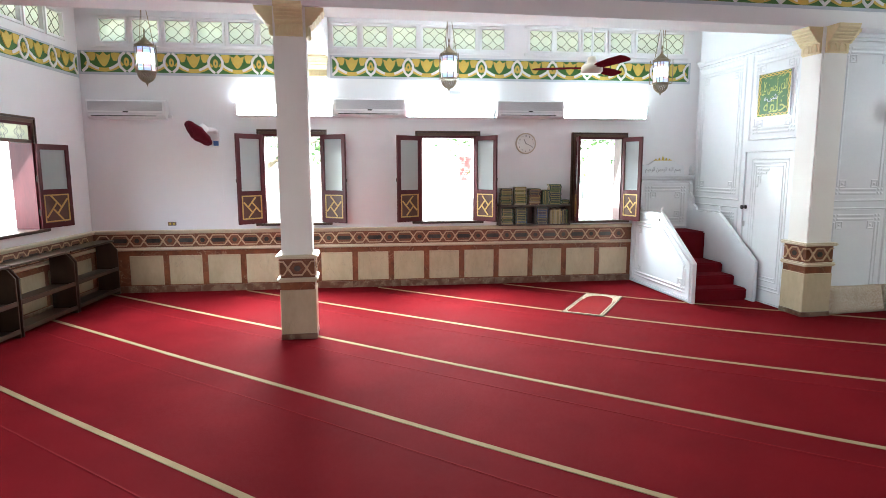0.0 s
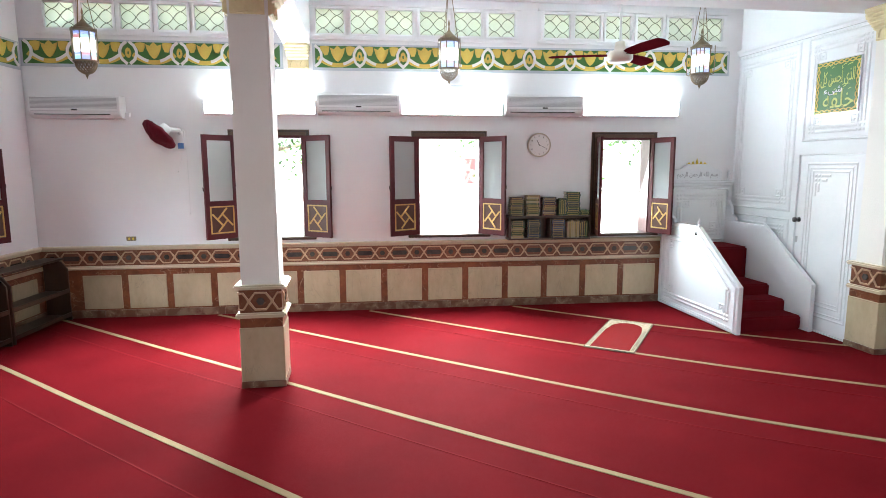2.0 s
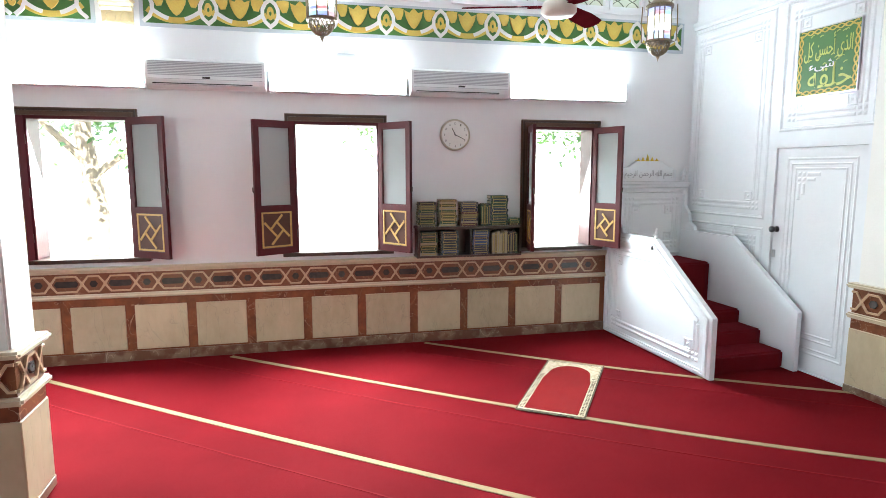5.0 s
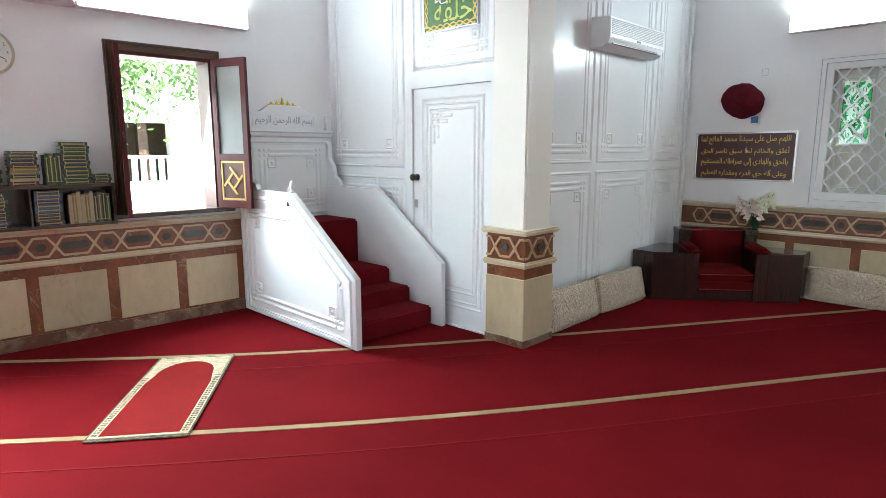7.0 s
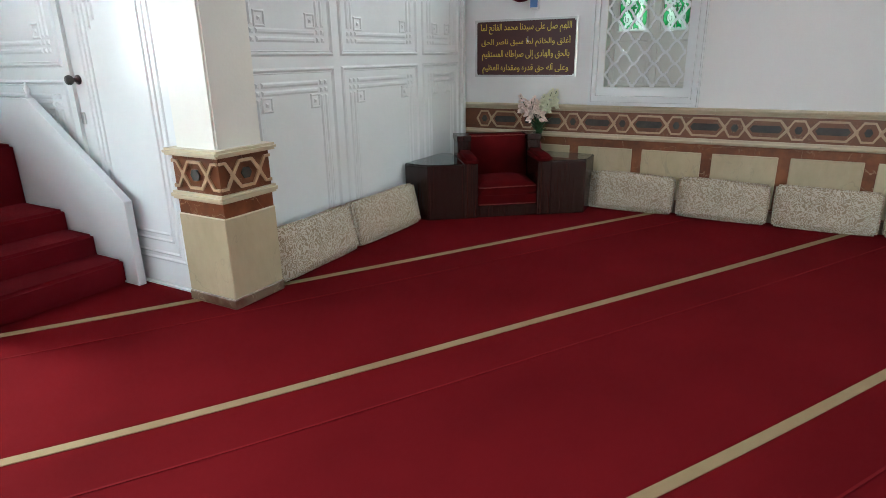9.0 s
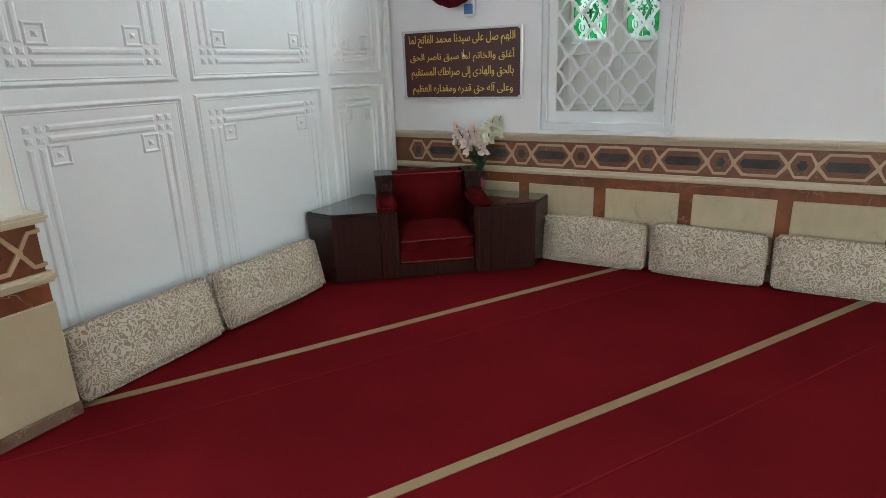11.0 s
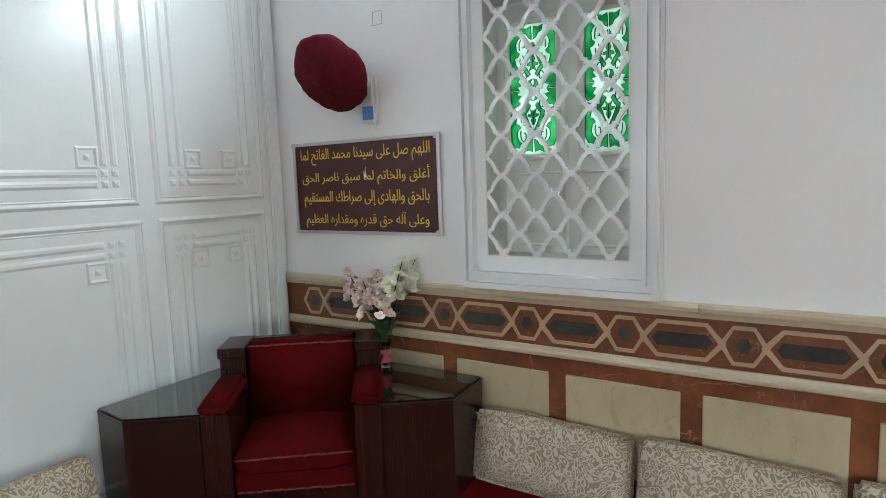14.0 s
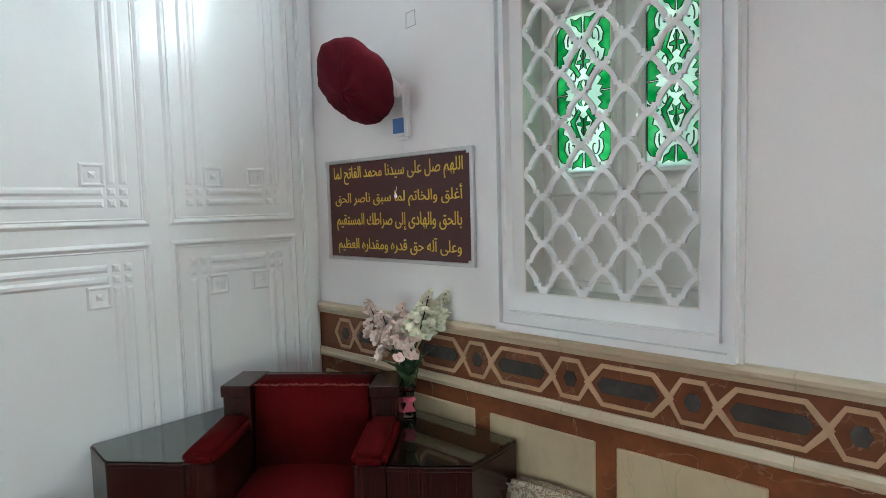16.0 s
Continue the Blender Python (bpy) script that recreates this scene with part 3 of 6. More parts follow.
for row in ((-3.8, 0.55, 3.6, 0.74), (-3.8, 2.7, 3.6, 0.745), (-2.3, 4.54, 3.6, 0.755), (-3.68, 7.57, 3.6, 0.775), (-3.45, 8.97, 3.6, 0.745),
            (-1.6, 9.0, 3.0, 0.735), (0.33, 8.95, 3.6, 0.735), (2.33, 8.88, 4.2, 0.735)):
    stripe("carpet_stripe", row, 0.047, CSTRIPE, 0.0, 0.004)
    stripe("carpet_seam", row, 0.010, CSEAM, 0.32, 0.003)


# ---- painted frieze ----
def frieze_unit():
    """Yellow tulips and white pointed links of one repeat, each a thin raised shape."""
    y, w = bmesh.new(), bmesh.new()
    # yellow bowl below the tulip, running into the links on each hand
    ribbon(y, [(x, 0.040 + 0.085 * abs(x / 0.24) ** 2.2) for x in np.linspace(-0.25, 0.25, 17)], 0.052, -0.020, -0.010)
    # tulip of three lobes on a short stalk
    prism(y, [(0, 0.280), (0.026, 0.258), (0.044, 0.236), (0.094, 0.256), (0.080, 0.190), (0.054, 0.135), (0.026, 0.098), (0, 0.082),
              (-0.026, 0.098), (-0.054, 0.135), (-0.080, 0.190), (-0.094, 0.256), (-0.044, 0.236), (-0.026, 0.258)], -0.0215, -0.010, "y")
    for s in (-1, 1):
        lobe = [(0.104, 0.268), (0.150, 0.276), (0.215, 0.270), (0.228, 0.240), (0.196, 0.212), (0.170, 0.160), (0.128, 0.165), (0.108, 0.215)]
        prism(y, [(s * a, b) for a, b in lobe][::s], -0.0205, -0.010, "y")
        ribbon(w, [(s * (0.07 + 0.14 * t), 0.055 + 0.075 * t ** 1.4) for t in np.linspace(0, 1, 9)], 0.036, -0.023, -0.010)
        ribbon(w, [(s * 0.288, 0.282), (s * 0.235, 0.240), (s * 0.208, 0.185), (s * 0.206, 0.125), (s * 0.230, 0.070), (s * 0.288, 0.018)], 0.034, -0.022, -0.010)
    return mesh_of("yellow_scroll", y, YELLOW), mesh_of("white_scroll", w, WHITEP)


YSC, WSC = frieze_unit()
KNOT = mesh_of("yellow_knot", ring(bmesh.new(), [(0.034 * math.cos(a), 0.15 + 0.062 * math.sin(a)) for a in np.linspace(0, 2 * math.pi, 13)[:-1]],
                                   [(0.012 * math.cos(a), 0.15 + 0.022 * math.sin(a)) for a in np.linspace(0, 2 * math.pi, 13)[:-1]], -0.025, -0.010), YELLOW)


def frieze(name, m, u0, u1, z0, h=0.33):
    f = thing(name, "green painted frieze with yellow leaves and white loops", "frieze", m)
    tagged(f, kind="structure")
    part("grey_border", boxes((u0, u1, -0.012, -0.0005, z0, z0 + h)), GREYB, f, "pale grey border")
    part("green_field", boxes((u0 + 0.035, u1 - 0.035, -0.0145, -0.012, z0 + 0.035, z0 + h - 0.025)), GREEN, f, "green painted field")
    n = max(1, round((u1 - u0 - 0.1) / 0.58))
    st = (u1 - u0 - 0.08) / n
    for i in range(n):
        c = u0 + 0.04 + st * (i + 0.5)
        part("yellow_scroll", YSC, YELLOW, f, m=pose(c, -0.004, z0 + 0.025))
        part("white_scroll", WSC, WHITEP, f, m=pose(c, -0.004, z0 + 0.025))
        if i:
            part("yellow_knot", KNOT, YELLOW, f, m=pose(c - st / 2, -0.004, z0 + 0.025))
    return f


frieze("frieze_north", ON_A, -0.31, 5.36, 3.165)
frieze("frieze_north_bay", ON_A, -3.8, -0.68, 3.165)
frieze("frieze_west", ON_W, 2.0, 9.12, 3.11)
frieze("frieze_beam", pose(0, 6.257, 0), -0.3, 8.86, 3.66)


# ---- clerestory panes ----
def clerestory(wall, holes):
    for a, b, c, d in holes:
        w = part("clerestory_frame", ring(bmesh.new(), [(a - 0.03, c - 0.03), (b + 0.03, c - 0.03), (b + 0.03, d + 0.03), (a - 0.03, d + 0.03)],
                                          [(a + 0.004, c + 0.004), (b - 0.004, c + 0.004), (b - 0.004, d - 0.004), (a + 0.004, d - 0.004)], -0.02, 0.05), WALL, wall)
        p = part("pane", boxes((a, b, 0.035, 0.039, c, d)), MILK, wall, "milky patterned glass")
        p.visible_shadow = False
        bm = bmesh.new()
        wd, ht = (b - a) / 2, (d - c) / 2
        for i in range(2):
            for j in range(2):
                x, z = a + wd * i, c + ht * j
                for s in (1, -1):
                    pts = [(x + wd * t, z + (ht * (0.5 + s * (t - 0.5 + 0.09 * math.sin(2 * math.pi * t))))) for t in np.linspace(0, 1, 9)]
                    ribbon(bm, pts, 0.0085, 0.028, 0.034)
        part("lattice", bm, CLEAD, wall, "thin lattice bars")


clerestory(wall_a, CLERE)
clerestory(wall_w, CLERE_W)
for u0, u1 in ((-3.6, -0.8), (-0.34, 2.41), (2.64, 5.30)):
    part("clerestory_rail", boxes((u0, u1, -0.035, -0.001, 3.545, 3.585)), WALL, wall_a)
    part("clerestory_rail", boxes((u0, u1, -0.03, -0.001, 3.965, 3.995)), WALL, wall_a)


# ---- columns ----
def corbel(w):
    """A bracket that swells upwards in reeds over a pair of small arches, towards -y, from the face at y = 0."""
    prof = [(0.02, 0.0), (-0.022, 0.0), (-0.024, 0.012), (-0.034, 0.016), (-0.036, 0.112), (-0.052, 0.118)]
    for k in range(5):
        y, z = -0.056 - 0.027 * k, 0.120 + 0.032 * k
        prof += [(y, z), (y - 0.014, z + 0.006), (y - 0.022, z + 0.018), (y - 0.020, z + 0.029)]
    prof += [(-0.188, 0.285), (-0.194, 0.300), (0.02, 0.300)]
    bm = prism(bmesh.new(), prof, -w / 2, w / 2, "x")
    for c in (-w / 4.4, w / 4.4):
        r = w * 0.15
        arch = [(c - r, 0.022)] + [(c - r * math.cos(a), 0.060 + 1.25 * r * math.sin(a)) for a in np.linspace(0, math.pi, 9)] + [(c + r, 0.022)]
        ribbon(bm, arch, 0.014, -0.050, -0.030)
    return bm


def column(cx, cy, w, base_w):
    col = thing("column", "white square column with marble inlaid base and cream brackets", "column", pose(cx, cy, 0), "columns")
    h = w / 2
    b = base_w / 2
    part("shaft", rbox(-h, h, -h, h, 0.9, 3.475, 0.012), COLP, col)
    part("plinth", rbox(-b, b, -b, b, 0, 0.06, 0.004, 1), PLINTH, col, "brown marble plinth")
    part("cream_base", rbox(-b + 0.004, b - 0.004, -b + 0.004, b - 0.004, 0.06, 0.545, 0.006, 1), CREAM, col, "cream marble base block")
    part("red_band", boxes((-b + 0.012, b - 0.012, -b + 0.012, b - 0.012, 0.545, 0.64)), REDST, col, "red brown marble band")
    part("border_block", boxes((-b + 0.012, b - 0.012, -b + 0.012, b - 0.012, 0.67, 0.89)), BROWN, col, "brown marble border block")
    part("lower_ledge", rbox(-b - 0.02, b + 0.02, -b - 0.02, b + 0.02, 0.632, 0.678, 0.014), LEDGE, col, "pale marble ledge")
    part("top_ledge", rbox(-b - 0.03, b + 0.03, -b - 0.03, b + 0.03, 0.885, 0.925, 0.014), LEDGE, col, "pale marble ledge")
    for k in range(4):
        r = pose(0, 0, 0, 0, 0, 90 * k)
        face = Matrix.Translation((0, -b + 0.015, 0.0))
        for c, key in ((0, "small"), (-0.147, "end"), (0.147, "end")):
            if key == "small":
                part("small_hexagon_ring", INLAY["small_ring"], STRIP, col, m=r @ face @ pose(c, 0, 0))
                part("dark_hexagon", INLAY["dot"], DARKST, col, m=r @ face @ pose(c, 0, 0))
            else:
                s = 1 if c > 0 else -1
                bm = bmesh.new()
                for q in (1, -1):
                    ribbon(bm, [(s * 0.098, 0.78), (s * 0.145, 0.78 + q * 0.072), (s * (b - 0.013), 0.78 + q * 0.072)], 0.016, -0.017, -0.004)
                part("half_hexagon_ring", bm, STRIP, col, m=r @ face)
        cap = part("bracket", corbel(w * 0.84), CAPIT, col, "cream fluted bracket", m=r @ Matrix.Translation((0, -h + 0.005, 3.172)))
    return col


column(-0.645, 6.45, 0.325, 0.385)
column(5.615, 6.405, 0.335, 0.395)
br = thing("wall_bracket", "cream fluted bracket under the cross beam", "bracket", ON_A @ pose(-0.49, 0, 3.17))
part("bracket_body", corbel(0.26), CAPIT, br)
for k in range(4):
    part("moulding", rbox(-0.14 - 0.006 * k, 0.14 + 0.006 * k, -0.10 - 0.03 * k, 0, 0.16 + 0.034 * k, 0.18 + 0.034 * k, 0.006, 1), CAPIT, br)


# ---- raised fret mouldings on the white panelled walls ----
def rect(bm, u0, u1, z0, z1, w, d):
    """A raised rectangular moulding with sloping flanks."""
    e = w * 0.42
    d *= 0.62
    rows = []
    for i, y in ((0.0, 0.0), (e, -d), (w - e, -d), (w, 0.0)):
        rows.append([bm.verts.new((x, y, z)) for x, z in ((u0 + i, z0 + i), (u1 - i, z0 + i), (u1 - i, z1 - i), (u0 + i, z1 - i))])
    for a, b in zip(rows, rows[1:]):
        for k in range(4):
            bm.faces.new((a[k], a[(k + 1) % 4], b[(k + 1) % 4], b[k]))


def bar(bm, u0, u1, z0, z1, d=0.012):
    """A raised bar with sloping flanks."""
    e = min(0.0115, 0.42 * min(u1 - u0, z1 - z0))
    d *= 0.53
    a = [bm.verts.new((x, 0.0, z)) for x, z in ((u0, z0), (u1, z0), (u1, z1), (u0, z1))]
    b = [bm.verts.new((x, -d, z)) for x, z in ((u0 + e, z0 + e), (u1 - e, z0 + e), (u1 - e, z1 - e), (u0 + e, z1 - e))]
    bm.faces.new(b)
    for k in range(4):
        bm.faces.new((a[k], a[(k + 1) % 4], b[(k + 1) % 4], b[k]))


BAND, PITCH = 0.036, 0.050


def piece(pieces, name):
    pieces.append((name, bmesh.new()))
    return pieces[-1][1]


def tile(pieces, cu, cz, su, sz, a0, a1, b0, b1, d=0.014):
    """A raised bar given by distances from an outer corner, inwards along su and sz."""
    u, z = sorted((cu + su * a0, cu + su * a1)), sorted((cz + sz * b0, cz + sz * b1))
    bar(piece(pieces, "fret_bar"), *u, *z, d)


def fret_corner(pieces, cu, cz, su, sz, key=True):
    """Four small woven squares and, inside them, a square key with a pyramid."""
    for i in range(2):
        for j in range(2):
            tile(pieces, cu, cz, su, sz, i * PITCH, i * PITCH + BAND, j * PITCH, j * PITCH + BAND)
    if key:
        u, z = sorted((cu + su * 0.089, cu + su * 0.192)), sorted((cz + sz * 0.089, cz + sz * 0.192))
        bm = piece(pieces, "fret_key")
        rect(bm, *u, *z, 0.019, 0.011)
        x, y = sum(u) / 2, sum(z) / 2
        foot = [bm.verts.new((x + a, 0.0, y + b)) for a, b in ((-0.015, -0.015), (0.015, -0.015), (0.015, 0.015), (-0.015, 0.015))]
        tip = bm.verts.new((x, -0.011, y))
        for k in range(4):
            bm.faces.new((foot[k], foot[(k + 1) % 4], tip))


def fret(u0, u1, z0, z1, bottom=True, top=False, inset=0.088):
    """Panel with a moulded border, double bands inside it and woven keys at the corners, piece by piece."""
    pieces = []
    bm = piece(pieces, "panel_border")
    rect(bm, u0, u1, z0, z1, 0.030, 0.018)
    rect(bm, u0 + 0.030, u1 - 0.030, z0 + 0.030, z1 - 0.030, 0.010, 0.005)
    a, b, c, d = u0 + inset, u1 - inset, z0 + inset, z1 - inset
    g = 2 * PITCH
    key = b - a > 0.42
    for cz, sz, on in ((c, 1, bottom), (d, -1, top)):
        if on:
            for cu, su in ((a, 1), (b, -1)):
                fret_corner(pieces, cu, cz, su, sz, key)
            for i in range(2):
                tile(pieces, a, cz, 1, sz, g, b - a - g, i * PITCH, i * PITCH + BAND)
    lo, hi = (c + g if bottom else z0 + 0.04), (d - g if top else z1 - 0.04)
    for cu, su in ((a, 1), (b, -1)):
        for i in range(2):
            tile(pieces, cu, lo, su, 1, i * PITCH, i * PITCH + BAND, 0, hi - lo)
    return pieces


def fix(pieces, parent, m=None, proud=1.0):
    for name, bm in pieces:
        bmesh.ops.scale(bm, vec=(1, proud, 1), verts=bm.verts)
        part(name, bm, GLOSS, parent, m=m)


def panels(wall, rows):
    for r in rows:
        fix(fret(*r[:4], **(r[4] if len(r) > 4 else {})), wall)


panels(wall_b, [(5.88, 6.80, 1.405, 3.40, {"top": True}), (6.875, 7.955, 1.405, 3.40, {"top": True}), (8.035, 8.72, 1.405, 3.40, {"top": True}),
                (5.88, 6.80, 0.06, 1.335, {"bottom": False, "top": True}), (6.875, 7.955, 0.06, 1.335, {"bottom": False, "top": True}),
                (8.035, 8.72, 0.06, 1.335, {"bottom": False, "top": True})])
part("corner_pilaster", rbox(8.76, 8.835, -0.03, 0.0, 0.0, 3.45, 0.01), GLOSS, wall_b)
part("cornice", prism(bmesh.new(), [(0, 3.42), (-0.03, 3.42), (-0.035, 3.45), (-0.055, 3.47), (-0.06, 3.5), (0, 3.5)], 5.84, 8.87, "x"), GLOSS, wall_b)
panels(wall_d, [(-7.52, -6.55, 2.21, 3.40, {"top": True}), (-8.80, -7.63, 1.36, 3.40, {"top": True}),
                (-8.80, -7.63, 0.12, 1.28, {"bottom": False, "top": True})])
part("cornice", prism(bmesh.new(), [(0, 3.42), (-0.03, 3.42), (-0.035, 3.45), (-0.055, 3.47), (-0.06, 3.5), (0, 3.5)], -8.9, -6.5, "x"), GLOSS, wall_d)

# ---- door beside the minbar ----
door = thing("door_1", "closed glossy white panelled door with a dark knob", "door", ON_D)
tagged(door, kind="structure")
part("door_frame", ring(bmesh.new(), [(-7.535, 0), (-6.525, 0), (-6.525, 2.115), (-7.535, 2.115)], [(-7.48, 0.012), (-6.56, 0.012), (-6.56, 2.055), (-7.48, 2.055)], -0.05, -0.0005), GLOSS, door)
part("frame_lip", ring(bmesh.new(), [(-7.565, 0), (-6.517, 0), (-6.517, 2.15), (-7.565, 2.15)], [(-7.535, 0.002), (-6.525, 0.002), (-6.525, 2.115), (-7.535, 2.115)], -0.03, -0.0005), GLOSS, door)
leaf = part("door_leaf", rbox(-7.478, -6.562, -0.03, -0.002, 0.015, 2.053, 0.003, 1), GLOSS, door)
pieces = []
for u0, u1, z0, z1, w in ((-7.363, -6.640, 0.17, 1.966, 0.026), (-7.315, -6.690, 0.215, 1.918, 0.022), (-7.270, -6.735, 0.30, 1.875, 0.022)):
    rect(piece(pieces, "leaf_moulding"), u0, u1, z0, z1, w, 0.012)
fret_corner(pieces, -7.235, 1.835, 1, -1, False)
for i in range(2):
    tile(pieces, -7.235, 1.835, 1, -1, 2 * PITCH, 0.24 - 0.05 * i, i * PITCH, i * PITCH + BAND)
    tile(pieces, -7.235, 1.835, 1, -1, i * PITCH, i * PITCH + BAND, 2 * PITCH, 0.26 - 0.05 * i)
bar(piece(pieces, "leaf_bar"), -7.24, -6.765, 0.345, 0.367)
fix(pieces, leaf, pose(0, -0.03, 0))
bm = bmesh.new()
lathe(bm, [(0.03, 0), (0.03, 0.008), (0.012, 0.012), (0.012, 0.035), (0.026, 0.045), (0.032, 0.06), (0.026, 0.075), (0.0, 0.078)], 16, pose(-7.43, -0.03, 1.285, 90, 0, 0))
part("knob", bm, BLACK, door, "dark metal knob", smooth=True)
part("lock", rbox(-7.462, -7.428, -0.045, -0.03, 1.01, 1.085, 0.004, 1), SILVER, door, "metal lock plate")


# ---- casement windows ----
def shutter(w, h):
    """One open leaf: hinge line at x = 0, both faces alike."""
    t = 0.017
    bm = boxes((0, 0.05, -t, t, 0, h), (w - 0.05, w, -t, t, 0, h), (0.05, w - 0.05, -t, t, 0, 0.065), (0.05, w - 0.05, -t, t, 0.425, 0.475), (0.05, w - 0.05, -t, t, h - 0.06, h))
    frame_me = mesh_of("leaf_frame", bm, MAROON)
    bm = bmesh.new()
    for s in (-1, 1):
        for x0, x1, z0, z1 in ((0.05, w - 0.05, 0.475, 0.485), (0.05, w - 0.05, h - 0.07, h - 0.06), (0.05, 0.06, 0.485, h - 0.07), (w - 0.06, w - 0.05, 0.485, h - 0.07)):
            box(bm, x0, x1, s * 0.006, s * 0.013, z0, z1)
    bead_me = mesh_of("glazing_bead", bm, MAROON)
    pane_me = mesh_of("pane", boxes((0.05, w - 0.05, -0.003, 0.003, 0.475, h - 0.06)), SHUTGL)
    panel_me = mesh_of("lower_panel", boxes((0.05, w - 0.05, -0.008, 0.008, 0.065, 0.425)), PANELW)
    pieces = []
    cx, cz, r = w / 2, 0.245, 0.058
    x0, x1, z0, z1 = 0.056, w - 0.056, 0.071, 0.419
    for s in (-1, 1):
        d0, d1 = s * 0.008, s * 0.0165
        pieces.append(ring(bmesh.new(), [(x0, z0), (x1, z0), (x1, z1), (x0, z1)], [(x0 + 0.016, z0 + 0.016), (x1 - 0.016, z0 + 0.016), (x1 - 0.016, z1 - 0.016), (x0 + 0.016, z1 - 0.016)], d0, d1))
        for k in range(4):
            dx, dz = [(1, 1), (-1, 1), (-1, -1), (1, -1)][k]
            ex, ez = [(1, -1), (1, 1), (-1, 1), (-1, -1)][k]
            a = (cx - dx * r * 0.0 + ex * r * 0.62 - dx * r * 0.62, cz + ez * r * 0.62 - dz * r * 0.62)
            corner = (x1 - 0.01 if dx > 0 else x0 + 0.01, z1 - 0.01 if dz > 0 else z0 + 0.01)
            tgt = (cx + ex * r * 0.62 + dx * (w / 2 - 0.12), cz + ez * r * 0.62 + dz * (w / 2 - 0.12) * 1.15)
            tgt = (min(max(tgt[0], x0 + 0.008), x1 - 0.008), min(max(tgt[1], z0 + 0.008), z1 - 0.008))
            pieces.append(ribbon(bmesh.new(), [a, tgt], 0.02, d0, d1 * (0.94 + 0.012 * k)))
    return frame_me, bead_me, pane_me, panel_me, [mesh_of("gold_batten", p, GOLDW) for p in pieces]


def hang(parent, meshes, m, w, free):
    f, bd, p, pn, bats = meshes
    leaf = part("shutter", f, MAROON, parent, "open maroon wooden shutter", m=m)
    part("glazing_bead", bd, MAROON, leaf)
    part("pane", p, SHUTGL, leaf, "frosted glass pane")
    part("lower_panel", pn, PANELW, leaf, "brown panel with gold lattice")
    for b in bats:
        part("gold_batten", b, GOLDW, leaf, "gold painted batten")
    bm = bmesh.new()
    for z in (0.2, 0.62, 1.1):
        tube(bm, [(0.0, 0, z - 0.04), (0.0, 0, z + 0.04)], 0.012, 8)
    part("hinges", bm, DARKW, leaf)
    bm = tube(bmesh.new(), [(w - 0.006, 0.0, 0.60), (w + 0.014, 0, 0.62), (w + 0.016, 0, 0.66)], 0.006, 6)
    part("catch", bm, DARKW, leaf)


def casement(name, m, u0, u1, z0, z1, left, right, transom=False):
    win = thing(name, "open dark wooden window with maroon glazed shutters", "window", m)
    tagged(win, kind="structure")
    c = 0.075
    def rc(a, d0, d1, i0=0.0):
        return ring(bmesh.new(), [(u0 - a, z0 - 0.0), (u1 + a, z0 - 0.0), (u1 + a, z1 + a), (u0 - a, z1 + a)], [(u0 - i0, z0 + 0.0001), (u1 + i0, z0 + 0.0001), (u1 + i0, z1 + i0), (u0 - i0, z1 + i0)], d0, d1)
    part("casing", rc(c, -0.03, -0.0005), WALNUT, win, "brown moulded wooden casing")
    part("casing_bead", rc(c - 0.012, -0.042, -0.03, c - 0.03), DARKW, win)
    part("casing_bead", rc(c - 0.045, -0.038, -0.03, 0.006), WALNUT, win)
    t = 0.03
    part("jamb", boxes((u0, u0 + t, -0.03, 0.24, z0, z1), (u1 - t, u1, -0.03, 0.24, z0, z1), (u0 + t, u1 - t, -0.03, 0.24, z1 - t, z1)), MAROON, win, "maroon jamb lining")
    part("sill", rbox(u0 - 0.13, u1 + 0.13, -0.075, 0.24, z0 - 0.035, z0 + 0.004, 0.006, 1), DARKW, win, "dark wooden sill")
    top = z1
    if transom:
        top = z1 - 0.24
        part("transom_bar", boxes((u0 + t, u1 - t, -0.03, 0.05, top, top + 0.04)), WALNUT, win)
        p = part("transom_pane", boxes((u0 + t, u1 - t, 0.0, 0.004, top + 0.04, z1 - t)), MILK, win, "patterned transom glass")
        p.visible_shadow = False
        bm = bmesh.new()
        for k in range(3):
            cx = u0 + 0.20 + k * 0.30
            ringpts = [(cx + 0.075 * math.cos(a) * (1 + 0.25 * math.cos(4 * a)), top + 0.125 + 0.075 * math.sin(a) * (1 + 0.25 * math.cos(4 * a))) for a in np.linspace(0, 2 * math.pi, 25)]
            ribbon(bm, ringpts, 0.008, -0.006, -0.001)
            ribbon(bm, [(cx + 0.6 * (p_[0] - cx), top + 0.125 + 0.6 * (p_[1] - top - 0.125)) for p_ in ringpts], 0.006, -0.006, -0.001)
        part("transom_lattice", bm, GREYP, win)
    w = (u1 - u0) / 2
    meshes = shutter(w, top - z0 - 0.012)
    if left is not None:
        hang(win, meshes, pose(u0 + 0.005, -0.045, z0 + 0.008, 0, 0, 180 + left), w, -1)
    if right is not None:
        hang(win, meshes, pose(u1 - 0.005, -0.045, z0 + 0.008, 0, 0, -right), w, 1)
    return win


casement("window_1", ON_A, *WIN_A[0], 42, 35)
casement("window_2", ON_A, *WIN_A[1], 30, 52)
casement("window_3", ON_A, *WIN_A[2], 76, 68)
casement("window_4", ON_W, *WIN_W[0], 40, 14, True)
# Two unseen casements, added so that more daylight enters from the west.
casement("added_window_6", ON_W, *WIN_W[1], 40, 22, True)
casement("added_window_7", ON_W, *WIN_W[2], 34, 30, True)


